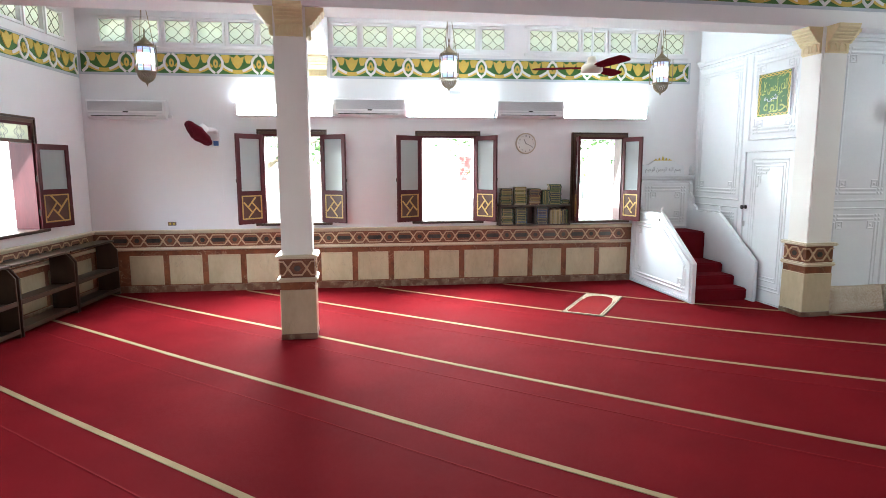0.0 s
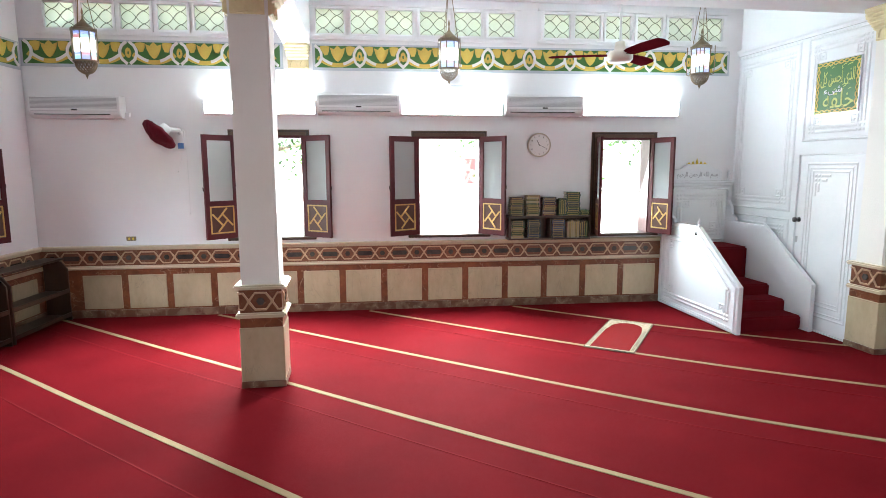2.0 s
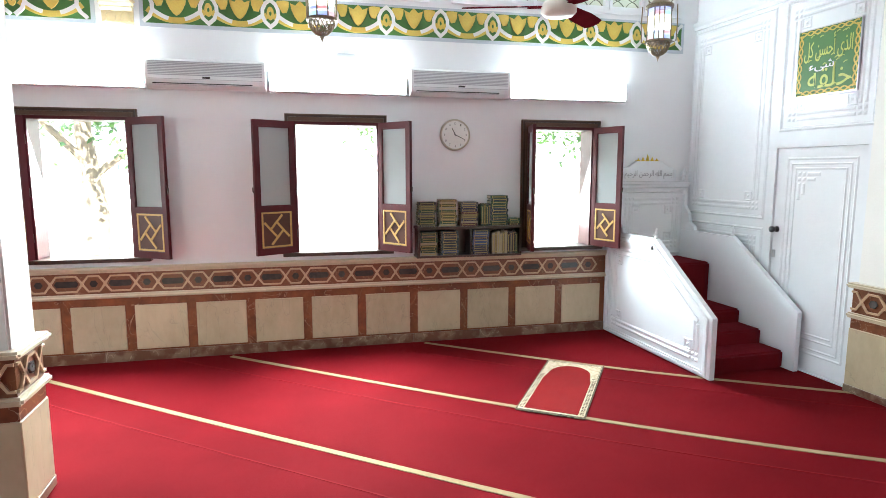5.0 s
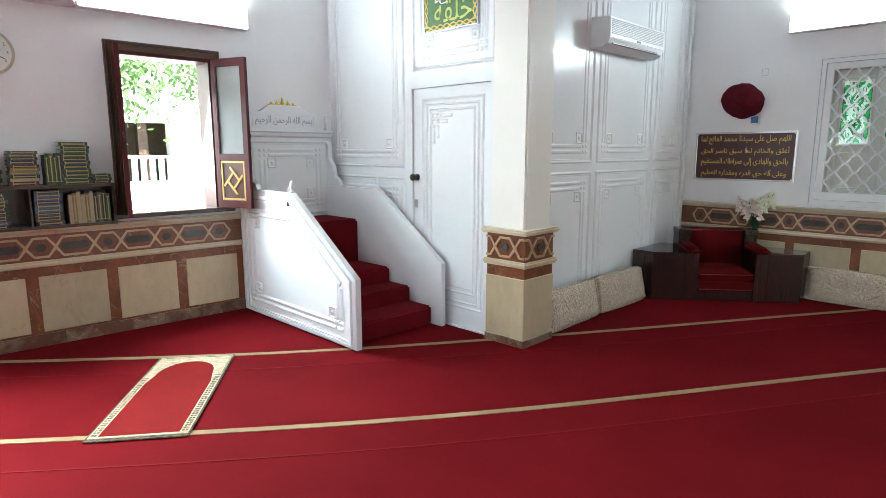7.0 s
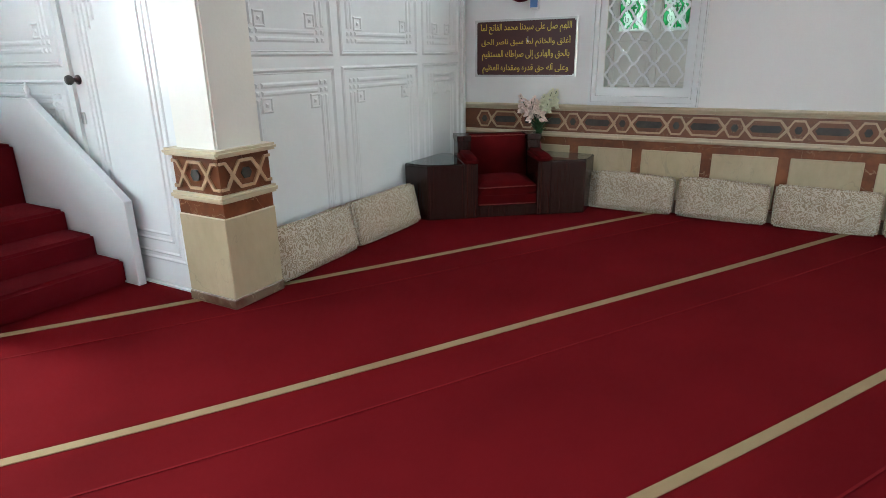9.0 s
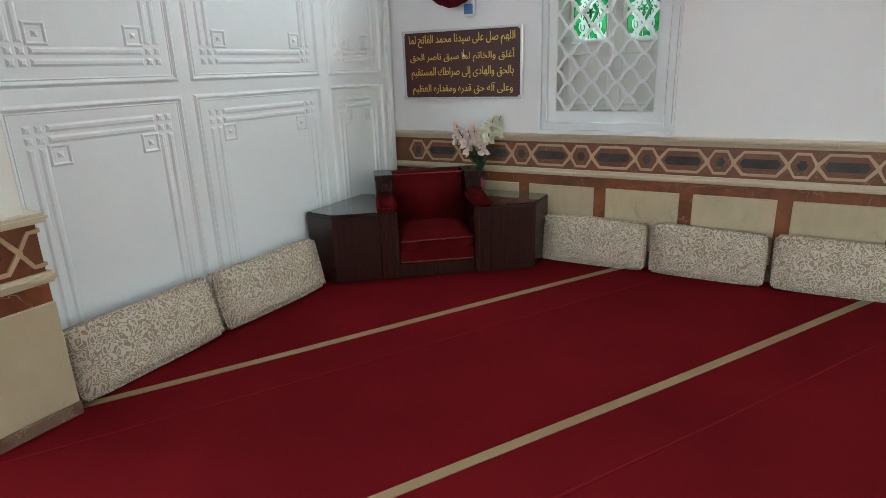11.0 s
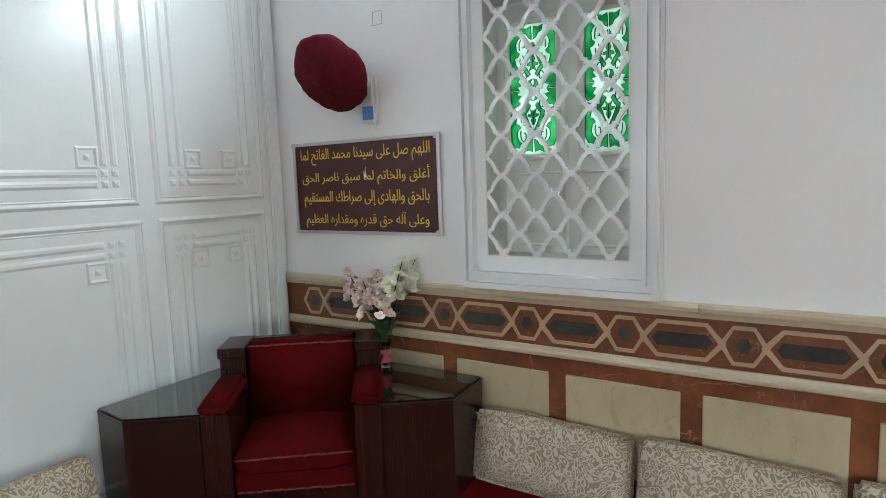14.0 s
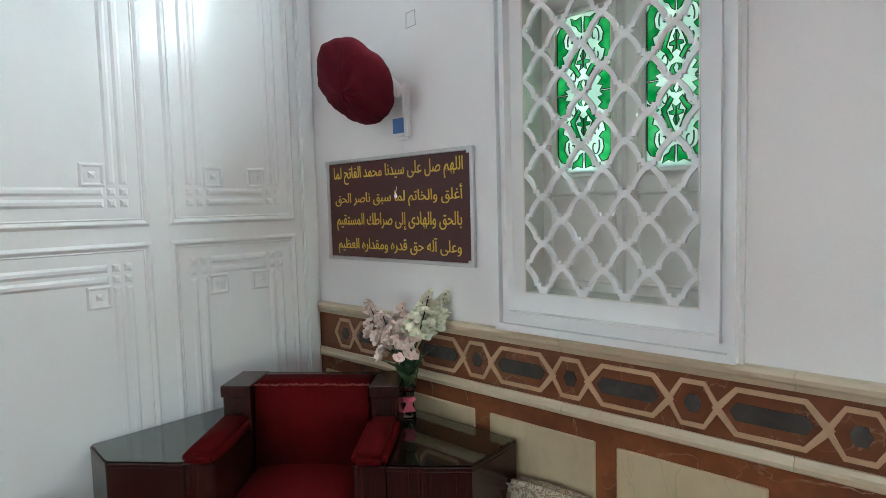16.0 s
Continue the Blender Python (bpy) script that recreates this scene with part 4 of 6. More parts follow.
# ---- latticed window in the east wall ----
win = thing("window_5", "white framed window with ogee lattice and green stained glass", "window", ON_C)
tagged(win, kind="structure")
u0, u1, z0, z1 = WIN_C[0]
for a, b, d, nm in ((0.135, 0.122, 0.022, "outer_moulding"), (0.122, 0.100, 0.062, "casing"), (0.100, 0.075, 0.036, "casing"), (0.075, 0.058, 0.060, "inner_moulding"), (0.058, 0.0, 0.016, "frame")):
    part(nm, ring(bmesh.new(), [(u0 - a, z0 - a * 1.28), (u1 + a, z0 - a * 1.28), (u1 + a, z1 + a), (u0 - a, z1 + a)],
                  [(u0 - b, z0 - b * 1.28), (u1 + b, z0 - b * 1.28), (u1 + b, z1 + b), (u0 - b, z1 + b)], -d, -0.0005), GLOSS, win)
part("reveal", ring(bmesh.new(), [(u0, z0), (u1, z0), (u1, z1), (u0, z1)], [(u0 + 0.006, z0 + 0.006), (u1 - 0.006, z0 + 0.006), (u1 - 0.006, z1 - 0.006), (u0 + 0.006, z1 - 0.006)], -0.02, 0.29), GREYPAINT, win)
HC, HR = (u1 - u0) / 8, 0.0925
bm = bmesh.new()
ARCH = [(0, 0), (0.20, -0.14), (0.42, -0.36), (0.58, -0.60), (0.64, -0.80), (0.80, -0.80), (0.80, -0.92), (1.0, -1.0)]
for i in range(-1, 9):
    for j in range(0, 16):
        if (i + j) % 2:
            continue
        for s in (1, -1):
            x, z = u0 + HC * i, z1 - HR * j + 0.0125
            pts = [(x + s * a * HC, z + b * HR) for a, b in ARCH]
            pts = [p for p in pts if u0 - 0.002 <= p[0] <= u1 + 0.002 and z0 - 0.002 <= p[1] <= z1 + 0.002]
            if len(pts) > 1:
                ribbon(bm, pts, 0.0185, -0.018 - 0.0004 * (i % 3) - (0.0002 if s > 0 else 0), -0.004)
        x, z = u0 + HC * i, z1 - HR * j + 0.0125
        if u0 <= x <= u1 and z0 <= z <= z1:
            a = [max(u0, x - 0.017), min(u1, x + 0.017)]
            prism(bm, [(a[0], z), (x, max(z0, z - 0.020)), (a[1], z), (x, min(z1, z + 0.013))], -0.0195, -0.003, "y")
            for half, low, high, d in ((0.026, 0.001, 0.012, -0.0199), (0.039, 0.0115, 0.026, -0.0202)):
                for q in (-1, 1):
                    e0, e1 = sorted((x + q * (half - 0.016), x + q * half))
                    e0, e1, h = max(u0, e0), min(u1, e1), min(z1, z + high)
                    if e1 - e0 > 0.002 and h - z - low > 0.002:
                        box(bm, e0, e1, d, -0.0035, z + low, h)
part("lattice", bm, GLOSS, win, "white carved ogee lattice")
# grey inner shutters with stained glass behind the lattice
SG = [(-5.0, -4.76), (-4.625, -4.405)]
bm = bmesh.new()
wall_cells(bm, u0 + 0.006, u1 - 0.006, z0 + 0.006, z1 - 0.006, 0.12, 0.15, [(a, b, 1.585, 2.2) for a, b in SG])
part("inner_shutter", bm, GREYPAINT, win, "pale grey inner shutters")
bm = bmesh.new()
for a, b in SG:
    rect(bm, a - 0.03, b + 0.03, 1.555, 2.225, 0.024, 0.012)
    rect(bm, a - 0.03, b + 0.03, 1.14, 1.50, 0.014, 0.010)
bar(bm, -4.74, -4.70, z0 + 0.01, z1 - 0.01, 0.014)
part("inner_moulding", bm, GREYPAINT, win, m=pose(0, 0.12, 0))
for a, b in SG:
    p = part("stained_pane", boxes((a, b, 0.136, 0.14, 1.585, 2.2)), GCLEAR, win, "clear pane of stained glass")
    p.visible_shadow = False
    g, l = bmesh.new(), bmesh.new()
    w, c = (b - a), (a + b) / 2

    def at(x, z):
        return (c + 0.49 * w * x, 1.589 + 0.607 * z)

    def shape(pts):
        """A piece of green glass on each hand and mirrored below, with its dark leading."""
        for sx in (1, -1):
            for flip in (False, True):
                o = [at(sx * x, 1 - z if flip else z) for x, z in pts]
                if (sx < 0) != flip:
                    o = o[::-1]
                g.faces.new([g.verts.new((u, 0.1335, v)) for u, v in o])
                ribbon(l, o + o[:1], 0.0034, 0.1285, 0.1325)

    def curl(x, z, r, start, turn):
        for sx in (1, -1):
            for flip in (False, True):
                pts = []
                for t in np.linspace(0, turn, 16):
                    k = r * (1 - 0.14 * t)
                    zz = z + k * 0.4 * math.sin(start + t)
                    pts.append(at(sx * min(0.98, x + k * math.cos(start + t)), 1 - zz if flip else zz))
                ribbon(l, pts, 0.0042, 0.1278, 0.1322)

    shape([(0.99, 0.63), (0.99, 0.90), (0.86, 0.94), (0.66, 0.95), (0.54, 0.91), (0.66, 0.895), (0.74, 0.86), (0.70, 0.81), (0.56, 0.79), (0.66, 0.765), (0.80, 0.755), (0.72, 0.70), (0.58, 0.67), (0.76, 0.655)])
    shape([(0.99, 0.505), (0.99, 0.60), (0.88, 0.63), (0.70, 0.62), (0.55, 0.60), (0.68, 0.575), (0.52, 0.54), (0.72, 0.53), (0.60, 0.505)])
    shape([(0.04, 0.93), (0.06, 0.985), (0.26, 0.97), (0.46, 0.99), (0.40, 0.945), (0.24, 0.93), (0.16, 0.90), (0.04, 0.885)])
    shape([(0.03, 0.865), (0.20, 0.80), (0.42, 0.73), (0.50, 0.67), (0.36, 0.65), (0.20, 0.60), (0.10, 0.62), (0.24, 0.665), (0.33, 0.685), (0.18, 0.76), (0.03, 0.82)])
    shape([(0.01, 0.775), (0.10, 0.74), (0.05, 0.715), (0.22, 0.705), (0.24, 0.69), (0.08, 0.685), (0.14, 0.645), (0.01, 0.665)])
    shape([(0.02, 0.525), (0.10, 0.56), (0.02, 0.585), (0.16, 0.575), (0.22, 0.545), (0.12, 0.515)])
    curl(0.42, 0.85, 0.17, -0.6, 5.6)
    curl(0.50, 0.735, 0.12, 2.2, 5.0)
    curl(0.36, 0.60, 0.12, 0.4, 5.2)
    q = part("green_glass", g, GGREEN, win, "green stained glass scrolls")
    q.visible_shadow = False
    part("leading", l, LEAD, win, "dark leading lines")


# ---- fittings on the walls ----
def air_conditioner(m, w=1.05):
    ac = thing("air_conditioner", "white wall mounted split air conditioner", "air conditioner", m, "air conditioners")
    prof = [(0, 0.0), (-0.12, 0.0), (-0.175, 0.03), (-0.195, 0.075), (-0.195, 0.235), (-0.185, 0.255), (-0.02, 0.265), (0, 0.265)]
    part("body", bevel(prism(bmesh.new(), prof, -w / 2, w / 2, "x"), 0.006, 1), PLASTIC, ac)
    bm = bmesh.new()
    for k in range(9):
        box(bm, -w / 2 + 0.03, w / 2 - 0.03, -0.199, -0.194, 0.11 + 0.0145 * k, 0.118 + 0.0145 * k)
    part("grille", bm, GREYP, ac, "grey grille slats")
    part("seam", boxes((-w / 2 + 0.03, w / 2 - 0.03, -0.197, -0.19, 0.076, 0.080)), GREYP, ac)
    part("outlet", boxes((-w / 2 + 0.06, w / 2 - 0.12, -0.176, -0.14, 0.024, 0.040)), BLACK, ac, "dark air outlet slot", m=Matrix.Translation((0, -0.012, 0.004)))
    part("flap", boxes((-w / 2 + 0.06, w / 2 - 0.12, -0.197, -0.172, 0.028, 0.033)), PLASTIC, ac)
    part("badge", rbox(-0.035, 0.035, -0.2, -0.196, 0.085, 0.102, 0.004, 1), BLACK, ac, "dark oval badge")
    part("pipe_cover", boxes((w / 2, w / 2 + 0.05, -0.06, 0, 0.02, 0.07)), PLASTIC, ac)
    return ac


air_conditioner(ON_A @ pose(-3.15, 0, 2.54))
air_conditioner(ON_A @ pose(0.265, 0, 2.60))
air_conditioner(ON_A @ pose(2.705, 0, 2.60))
air_conditioner(ON_B @ pose(7.22, 0, 2.42))


def tube_light(m, w):
    tl = thing("wall_light", "lit white fluorescent trough light on the wall", "wall light", m, "wall lights")
    part("back_plate", boxes((-w / 2, w / 2, -0.012, -0.0005, 0.0, 0.17)), PLASTIC, tl)
    part("trough", boxes((-w / 2, w / 2, -0.10, -0.012, 0.0, 0.012)), PLASTIC, tl)
    for s in (-1, 1):
        part("end_cap", boxes((s * w / 2 - 0.006, s * w / 2 + 0.006, -0.11, -0.0005, -0.002, 0.185)), PLASTIC, tl)
    part("diffuser", bevel(boxes((-w / 2 + 0.008, w / 2 - 0.008, -0.098, -0.014, 0.013, 0.165)), 0.012, 2), TUBE, tl, "glowing white diffuser")
    return tl


for a, b in ((-1.66, -0.29), (0.82, 2.15), (3.26, 4.61)):
    tube_light(ON_A @ pose((a + b) / 2, 0, 2.60), b - a)
tube_light(ON_C @ pose(-4.82, 0, 2.69), 1.32)

clock = thing("wall_clock", "round white wall clock with a pale gold rim", "clock", ON_A @ pose(2.68, -0.001, 2.22, 90, 0, 0))
part("case", lathe(bmesh.new(), [(0.16, 0), (0.165, 0.012), (0.162, 0.03), (0.146, 0.036), (0.144, 0.028), (0.0, 0.028)], 40), CLOCKR, clock, "pale gold rim", smooth=False)
part("dial", lathe(bmesh.new(), [(0.144, 0.028), (0.143, 0.0305), (0.0, 0.0305)], 40), CLOCKF, clock, "white dial")
for k in range(12):
    a = radians(90 - 30 * (k + 1))
    lettering("numeral", str(k + 1), BLACK, clock, pose(0.117 * math.cos(a), 0.117 * math.sin(a), 0.0315), 0.012 if k < 9 else 0.02, 0.022, 0.0006)
for nm, ang, ln, w in (("hour_hand", 20, 0.075, 0.009), ("minute_hand", -24, 0.11, 0.006)):
    ang = {"hour_hand": 118, "minute_hand": -25}[nm]
    part(nm, boxes((-0.015, ln, -w / 2, w / 2, 0.033, 0.035)), BLACK, clock, m=pose(0, 0, 0.001 if nm == "minute_hand" else 0, 0, 0, ang))


def covered_fan(m, head):
    """Wall fan whose round cage is wrapped in maroon cloth; head: pose of the cage, facing +z."""
    f = thing("wall_fan", "white wall fan wrapped in a maroon cloth cover", "fan", m, "wall fans")
    part("wall_plate", bevel(boxes((-0.045, 0.045, -0.055, 0.0, -0.17, 0.10)), 0.016, 3), PLASTIC, f)
    part("control_label", boxes((-0.036, 0.036, -0.057, -0.054, -0.14, -0.07)), BLUE, f, "blue control label")
    part("neck", tube(bmesh.new(), [(0, -0.04, 0.05), (0, -0.10, 0.09), head @ Vector((0, 0, -0.10))], [0.03, 0.028, 0.04], 10), PLASTIC, f)
    part("motor", lathe(bmesh.new(), [(0.03, -0.16), (0.06, -0.15), (0.07, -0.10), (0.07, -0.03), (0.02, -0.02)], 18), PLASTIC, f, m=head, smooth=True)
    bm = bmesh.new()
    prof = [(0.0001, 0.092), (0.04, 0.092), (0.058, 0.084), (0.09, 0.073), (0.12, 0.062), (0.15, 0.050), (0.18, 0.036), (0.212, 0.014), (0.226, -0.01), (0.215, -0.035), (0.16, -0.06), (0.08, -0.07), (0.0001, -0.07)]
    n = 96
    rows = []
    for r, z in prof:
        row = []
        for i in range(n):
            a = 2 * math.pi * i / n
            wob = 1 + 0.014 * math.sin(7 * a + 9 * z) + (0.007 * math.sin(17 * a) if 0.2 < r else 0)
            row.append(bm.verts.new((r * wob * math.cos(a), r * wob * math.sin(a), z + 0.006 * math.sin(5 * a + 20 * r) + 0.003 * math.sin(11 * a - 30 * r) + (0.0022 * math.sin(30 * a + 1.2 * math.sin(3 * a)) if 0.05 < r and z > 0 else 0))))
        rows.append(row)
    for p, q in zip(rows, rows[1:]):
        for i in range(n):
            bm.faces.new((p[i], p[(i + 1) % n], q[(i + 1) % n], q[i]))
    part("cloth_cover", bm, FANRED, f, "gathered maroon cloth cover", smooth=True, m=head)
    part("cord", tube(bmesh.new(), [(0.0, -0.03, -0.17), (-0.01, -0.012, -0.24), (-0.04, -0.006, -0.34), (-0.07, -0.006, -0.37), (-0.06, -0.03, -0.42)], 0.0016, 5), PLASTIC, f)
    part("pull_bead", lathe(bmesh.new(), [(0.002, 0.0), (0.007, 0.003), (0.008, 0.012), (0.003, 0.024)], 8), PLASTIC, f, m=pose(-0.06, -0.03, -0.444))
    return f


def facing(place, way):
    return Matrix.Translation(place) @ Vector(way).to_track_quat("Z", "Y").to_matrix().to_4x4()


covered_fan(ON_A @ pose(-1.98, 0, 2.31), facing((-0.19, -0.26, 0.02), (-0.6, -0.36, -0.7)))
covered_fan(ON_C @ pose(-5.75, 0, 1.95), facing((-0.07, -0.26, 0.075), (0.10, -0.82, -0.56)) @ Matrix.Scale(0.92, 4))

patch = thing("wall_patch", "small square outline of filler on the painted wall", "patch", ON_C @ pose(-5.70, 0, 2.30))
part("filler_edge", ring(bmesh.new(), [(-0.035, 0), (0.03, 0.004), (0.028, 0.075), (-0.033, 0.072)], [(-0.032, 0.003), (0.027, 0.007), (0.025, 0.072), (-0.030, 0.069)], -0.002, -0.0003), GREYP, patch)
wire = thing("wall_cable", "thin white cable hanging below the covered fan", "cable", ON_A @ pose(-1.93, 0, 1.35))
part("wire", tube(bmesh.new(), [(0, -0.006, 0.82), (0.004, -0.006, 0.4), (0.0, -0.004, 0.0)], 0.0018, 5), PLASTIC, wire)
part("plug", rbox(-0.007, 0.007, -0.014, 0, -0.02, 0.0, 0.003, 1), PLASTIC, wire)

# ---- maroon text board on the east wall ----
sign = thing("wall_sign", "maroon board with gold Arabic lettering in a silver frame", "sign", ON_C @ pose(-5.85, 0, 1.455))
SW, SH = 1.04, 0.53
part("board", boxes((-SW / 2 + 0.01, SW / 2 - 0.01, -0.014, -0.0005, -SH / 2 + 0.01, SH / 2 - 0.01)), SIGNM, sign, "dark maroon board")
part("frame", bevel(ring(bmesh.new(), [(-SW / 2, -SH / 2), (SW / 2, -SH / 2), (SW / 2, SH / 2), (-SW / 2, SH / 2)],
                         [(-SW / 2 + 0.018, -SH / 2 + 0.018), (SW / 2 - 0.018, -SH / 2 + 0.018), (SW / 2 - 0.018, SH / 2 - 0.018), (-SW / 2 + 0.018, SH / 2 - 0.018)], -0.024, -0.0005), 0.003, 1), SILVER, sign, "silver frame")
for sx in (-1, 1):
    for sz in (-1, 1):
        part("corner", boxes((sx * SW / 2, sx * (SW / 2 - 0.03), -0.027, -0.024, sz * SH / 2, sz * (SH / 2 - 0.03))), SILVER, sign)
LINES = ("اللهم صل على سيدنا محمد الفاتح لما", "أغلق والخاتم لما سبق ناصر الحق", "بالحق والهادى إلى صراطك المستقيم", "وعلى آله حق قدره ومقداره العظيم")
for i, words in enumerate(LINES):
    lettering("lettering", arabic(words), GOLDL, sign, pose(0.0, -0.0155, 0.18 - 0.122 * i, 90, 0, 0), 0.92 - 0.012 * i, 0.094, 0.0015, "gold Arabic lettering")

# ---- green plaque over the door ----
plaque = thing("wall_plaque", "green and yellow calligraphy plaque above the door", "plaque", ON_D @ pose(-7.04, 0, 2.80))
part("board", rbox(-0.305, 0.305, -0.018, -0.0005, -0.29, 0.29, 0.003, 1), GREEN, plaque)
part("edge_strip", ring(bmesh.new(), [(-0.31, -0.295), (0.31, -0.295), (0.31, 0.295), (-0.31, 0.295)], [(-0.302, -0.287), (0.302, -0.287), (0.302, 0.287), (-0.302, 0.287)], -0.024, -0.002), SILVER, plaque, "thin silver edge")
for ph in (0.0, math.pi):
    bm = bmesh.new()
    for s in (-1, 1):
        d = 0.0006 * (ph > 1)
        ribbon(bm, [(x, s * 0.262 + 0.017 * math.sin(42 * x + ph)) for x in np.linspace(-0.28, 0.28, 60)], 0.011, -0.0212 - d, -0.0175)
        ribbon(bm, [(s * 0.276 + 0.017 * math.sin(42 * z + ph), z) for z in np.linspace(-0.255, 0.255, 60)], 0.011, -0.0215 - d, -0.0175)
    part("border_scroll", bm, YELLOW, plaque, "interlaced yellow border")
LIME = material("lime_yellow_lettering", (0.55, 0.60, 0.12), (0.45, 0.52, 0.10), rough=0.45, scale=10, bump=0.0)
lettering("lettering", arabic("الذى أحسن كل"), LIME, plaque, pose(0.0, -0.0195, 0.115, 90, 0, 0), 0.47, 0.22, 0.0015, "lime yellow Arabic lettering")
lettering("lettering", arabic("شىء"), WHITEP, plaque, pose(-0.05, -0.0215, -0.04, 90, 0, 0), 0.25, 0.09, 0.0015, "white Arabic lettering")
lettering("lettering", arabic("خلقه"), LIME, plaque, pose(0.03, -0.0195, -0.135, 90, 0, 0), 0.42, 0.19, 0.0015, "lime yellow Arabic lettering")
bm = bmesh.new()
rnd = random.Random(4)
for k in range(18):
    x, z = rnd.uniform(-0.22, 0.22), rnd.choice((0.225, 0.02, -0.03, -0.20)) + rnd.uniform(-0.02, 0.02)
    ribbon(bm, [(x, z), (x + 0.02, z + 0.012), (x + 0.035, z + rnd.uniform(0, 0.02))], 0.006, -0.0205 - 0.0001 * k, -0.0175)
tagged(part("vowel_marks", bm, LIME, plaque), kind="stuff")

sw = thing("wall_switch", "small brass double wall switch", "switch", ON_A @ pose(-2.68, 0, 1.0))
part("plate", rbox(-0.06, 0.06, -0.012, 0, 0.0, 0.055, 0.004), BRASS, sw)
for s in (-0.025, 0.025):
    part("rocker", rbox(s - 0.012, s + 0.012, -0.018, -0.011, 0.014, 0.042, 0.003, 1), GOLDL, sw)
box1 = thing("junction_box", "small white junction box on the wall", "junction box", ON_A @ pose(1.56, 0, 2.94))
part("cover", rbox(-0.09, 0.09, -0.03, 0, 0, 0.06, 0.006), GREYP, box1)


# ---- hanging lanterns and ceiling fan ----
STAIN = [glowing("stained_" + n, c, s) for n, c, s in (("white", (0.92, 0.95, 1.0), 0.6), ("blue", (0.10, 0.22, 0.9), 0.10), ("red", (0.8, 0.1, 0.12), 0.07), ("aqua", (0.25, 0.7, 0.85), 0.10))]


def lantern(m):
    l = thing("hanging_lantern", "lit brass filigree lantern with coloured glass panes", "lantern", m, "lanterns")
    part("cap", lathe(bmesh.new(), [(0.006, 0.60), (0.010, 0.56), (0.03, 0.53), (0.075, 0.49), (0.10, 0.465), (0.118, 0.46), (0.118, 0.445), (0.10, 0.44)], 24), BRASS, l, smooth=False)
    part("finial", lathe(bmesh.new(), [(0.003, 0.66), (0.008, 0.64), (0.012, 0.62), (0.006, 0.60)], 10), BRASS, l)
    for k in range(8):
        a = radians(45 * k + 22.5)
        p = Vector((0.105 * math.cos(a), 0.105 * math.sin(a), 0))
        part("cage_bar", tube(bmesh.new(), [p + Vector((0, 0, 0.15)), p + Vector((0, 0, 0.445))], 0.006, 6), BRASS, l)
    for k in range(8):
        a = 45 * k
        mm = pose(0, 0, 0, 0, 0, a)
        for z0_, z1_, mt in ((0.155, 0.20, STAIN[1 + k % 3]), (0.20, 0.235, STAIN[1 + (k + 1) % 3]), (0.235, 0.36, STAIN[0]), (0.36, 0.40, STAIN[1 + (k + 2) % 3]), (0.40, 0.44, STAIN[1])):
            part("pane", boxes((0.094, 0.096, -0.037, 0.037, z0_ + 0.002, z1_ - 0.002)), mt, l, m=mm)
    for zz in (0.15, 0.44):
        part("rim", lathe(bmesh.new(), [(0.10, zz - 0.012), (0.116, zz - 0.008), (0.116, zz + 0.008), (0.10, zz + 0.012)], 24), BRASS, l)
    bm = bmesh.new()
    for j in range(6):
        for k in range(18):
            f = 0.5 * (j % 2)
            ph0, ph1 = math.pi / 2 * j / 6, math.pi / 2 * (j + 1) / 6
            for s in (-0.5, 0.5):
                a0, a1 = 2 * math.pi * (k + f) / 18, 2 * math.pi * (k + f + s) / 18
                tube(bm, [(0.098 * math.cos(ph0) * math.cos(a0), 0.098 * math.cos(ph0) * math.sin(a0), 0.14 - 0.11 * math.sin(ph0)),
                          (0.098 * math.cos(ph1) * math.cos(a1), 0.098 * math.cos(ph1) * math.sin(a1), 0.14 - 0.11 * math.sin(ph1))], 0.0045, 4)
    part("filigree_bowl", bm, BRASS, l)
    part("tip", lathe(bmesh.new(), [(0.012, 0.035), (0.016, 0.02), (0.006, 0.0), (0.001, -0.02)], 10), BRASS, l)
    for k in range(4):
        a = radians(90 * k + 45)
        c, s = math.cos(a), math.sin(a)
        part("hook", tube(bmesh.new(), [(0.112 * c, 0.112 * s, 0.14), (0.145 * c, 0.145 * s, 0.15), (0.15 * c, 0.15 * s, 0.30), (0.145 * c, 0.145 * s, 0.46)], 0.005, 6), BRASS, l)
    bm = bmesh.new()
    for k in range(3):
        a = radians(120 * k)
        tube(bm, [(0.10 * math.cos(a), 0.10 * math.sin(a), 0.455), (0.012 * math.cos(a), 0.012 * math.sin(a), 1.02)], 0.004, 5)
    tube(bm, [(0, 0, 1.02), (0, 0, 1.24)], 0.006, 6)
    part("chain", bm, BRASS, l, "thin brass chains")
    part("ceiling_rose", lathe(bmesh.new(), [(0.05, 1.24), (0.045, 1.215), (0.012, 1.19)], 16), BRASS, l)
    return l


LZ = CEILING - 1.24
lantern(pose(1.23, 7.6, LZ))
lantern(pose(4.17, 7.6, LZ, 0, 0, 10))
lantern(pose(-2.43, 7.6, LZ, 0, 0, 25))
lantern(pose(-3.2, 3.9, LZ, 0, 0, 5))

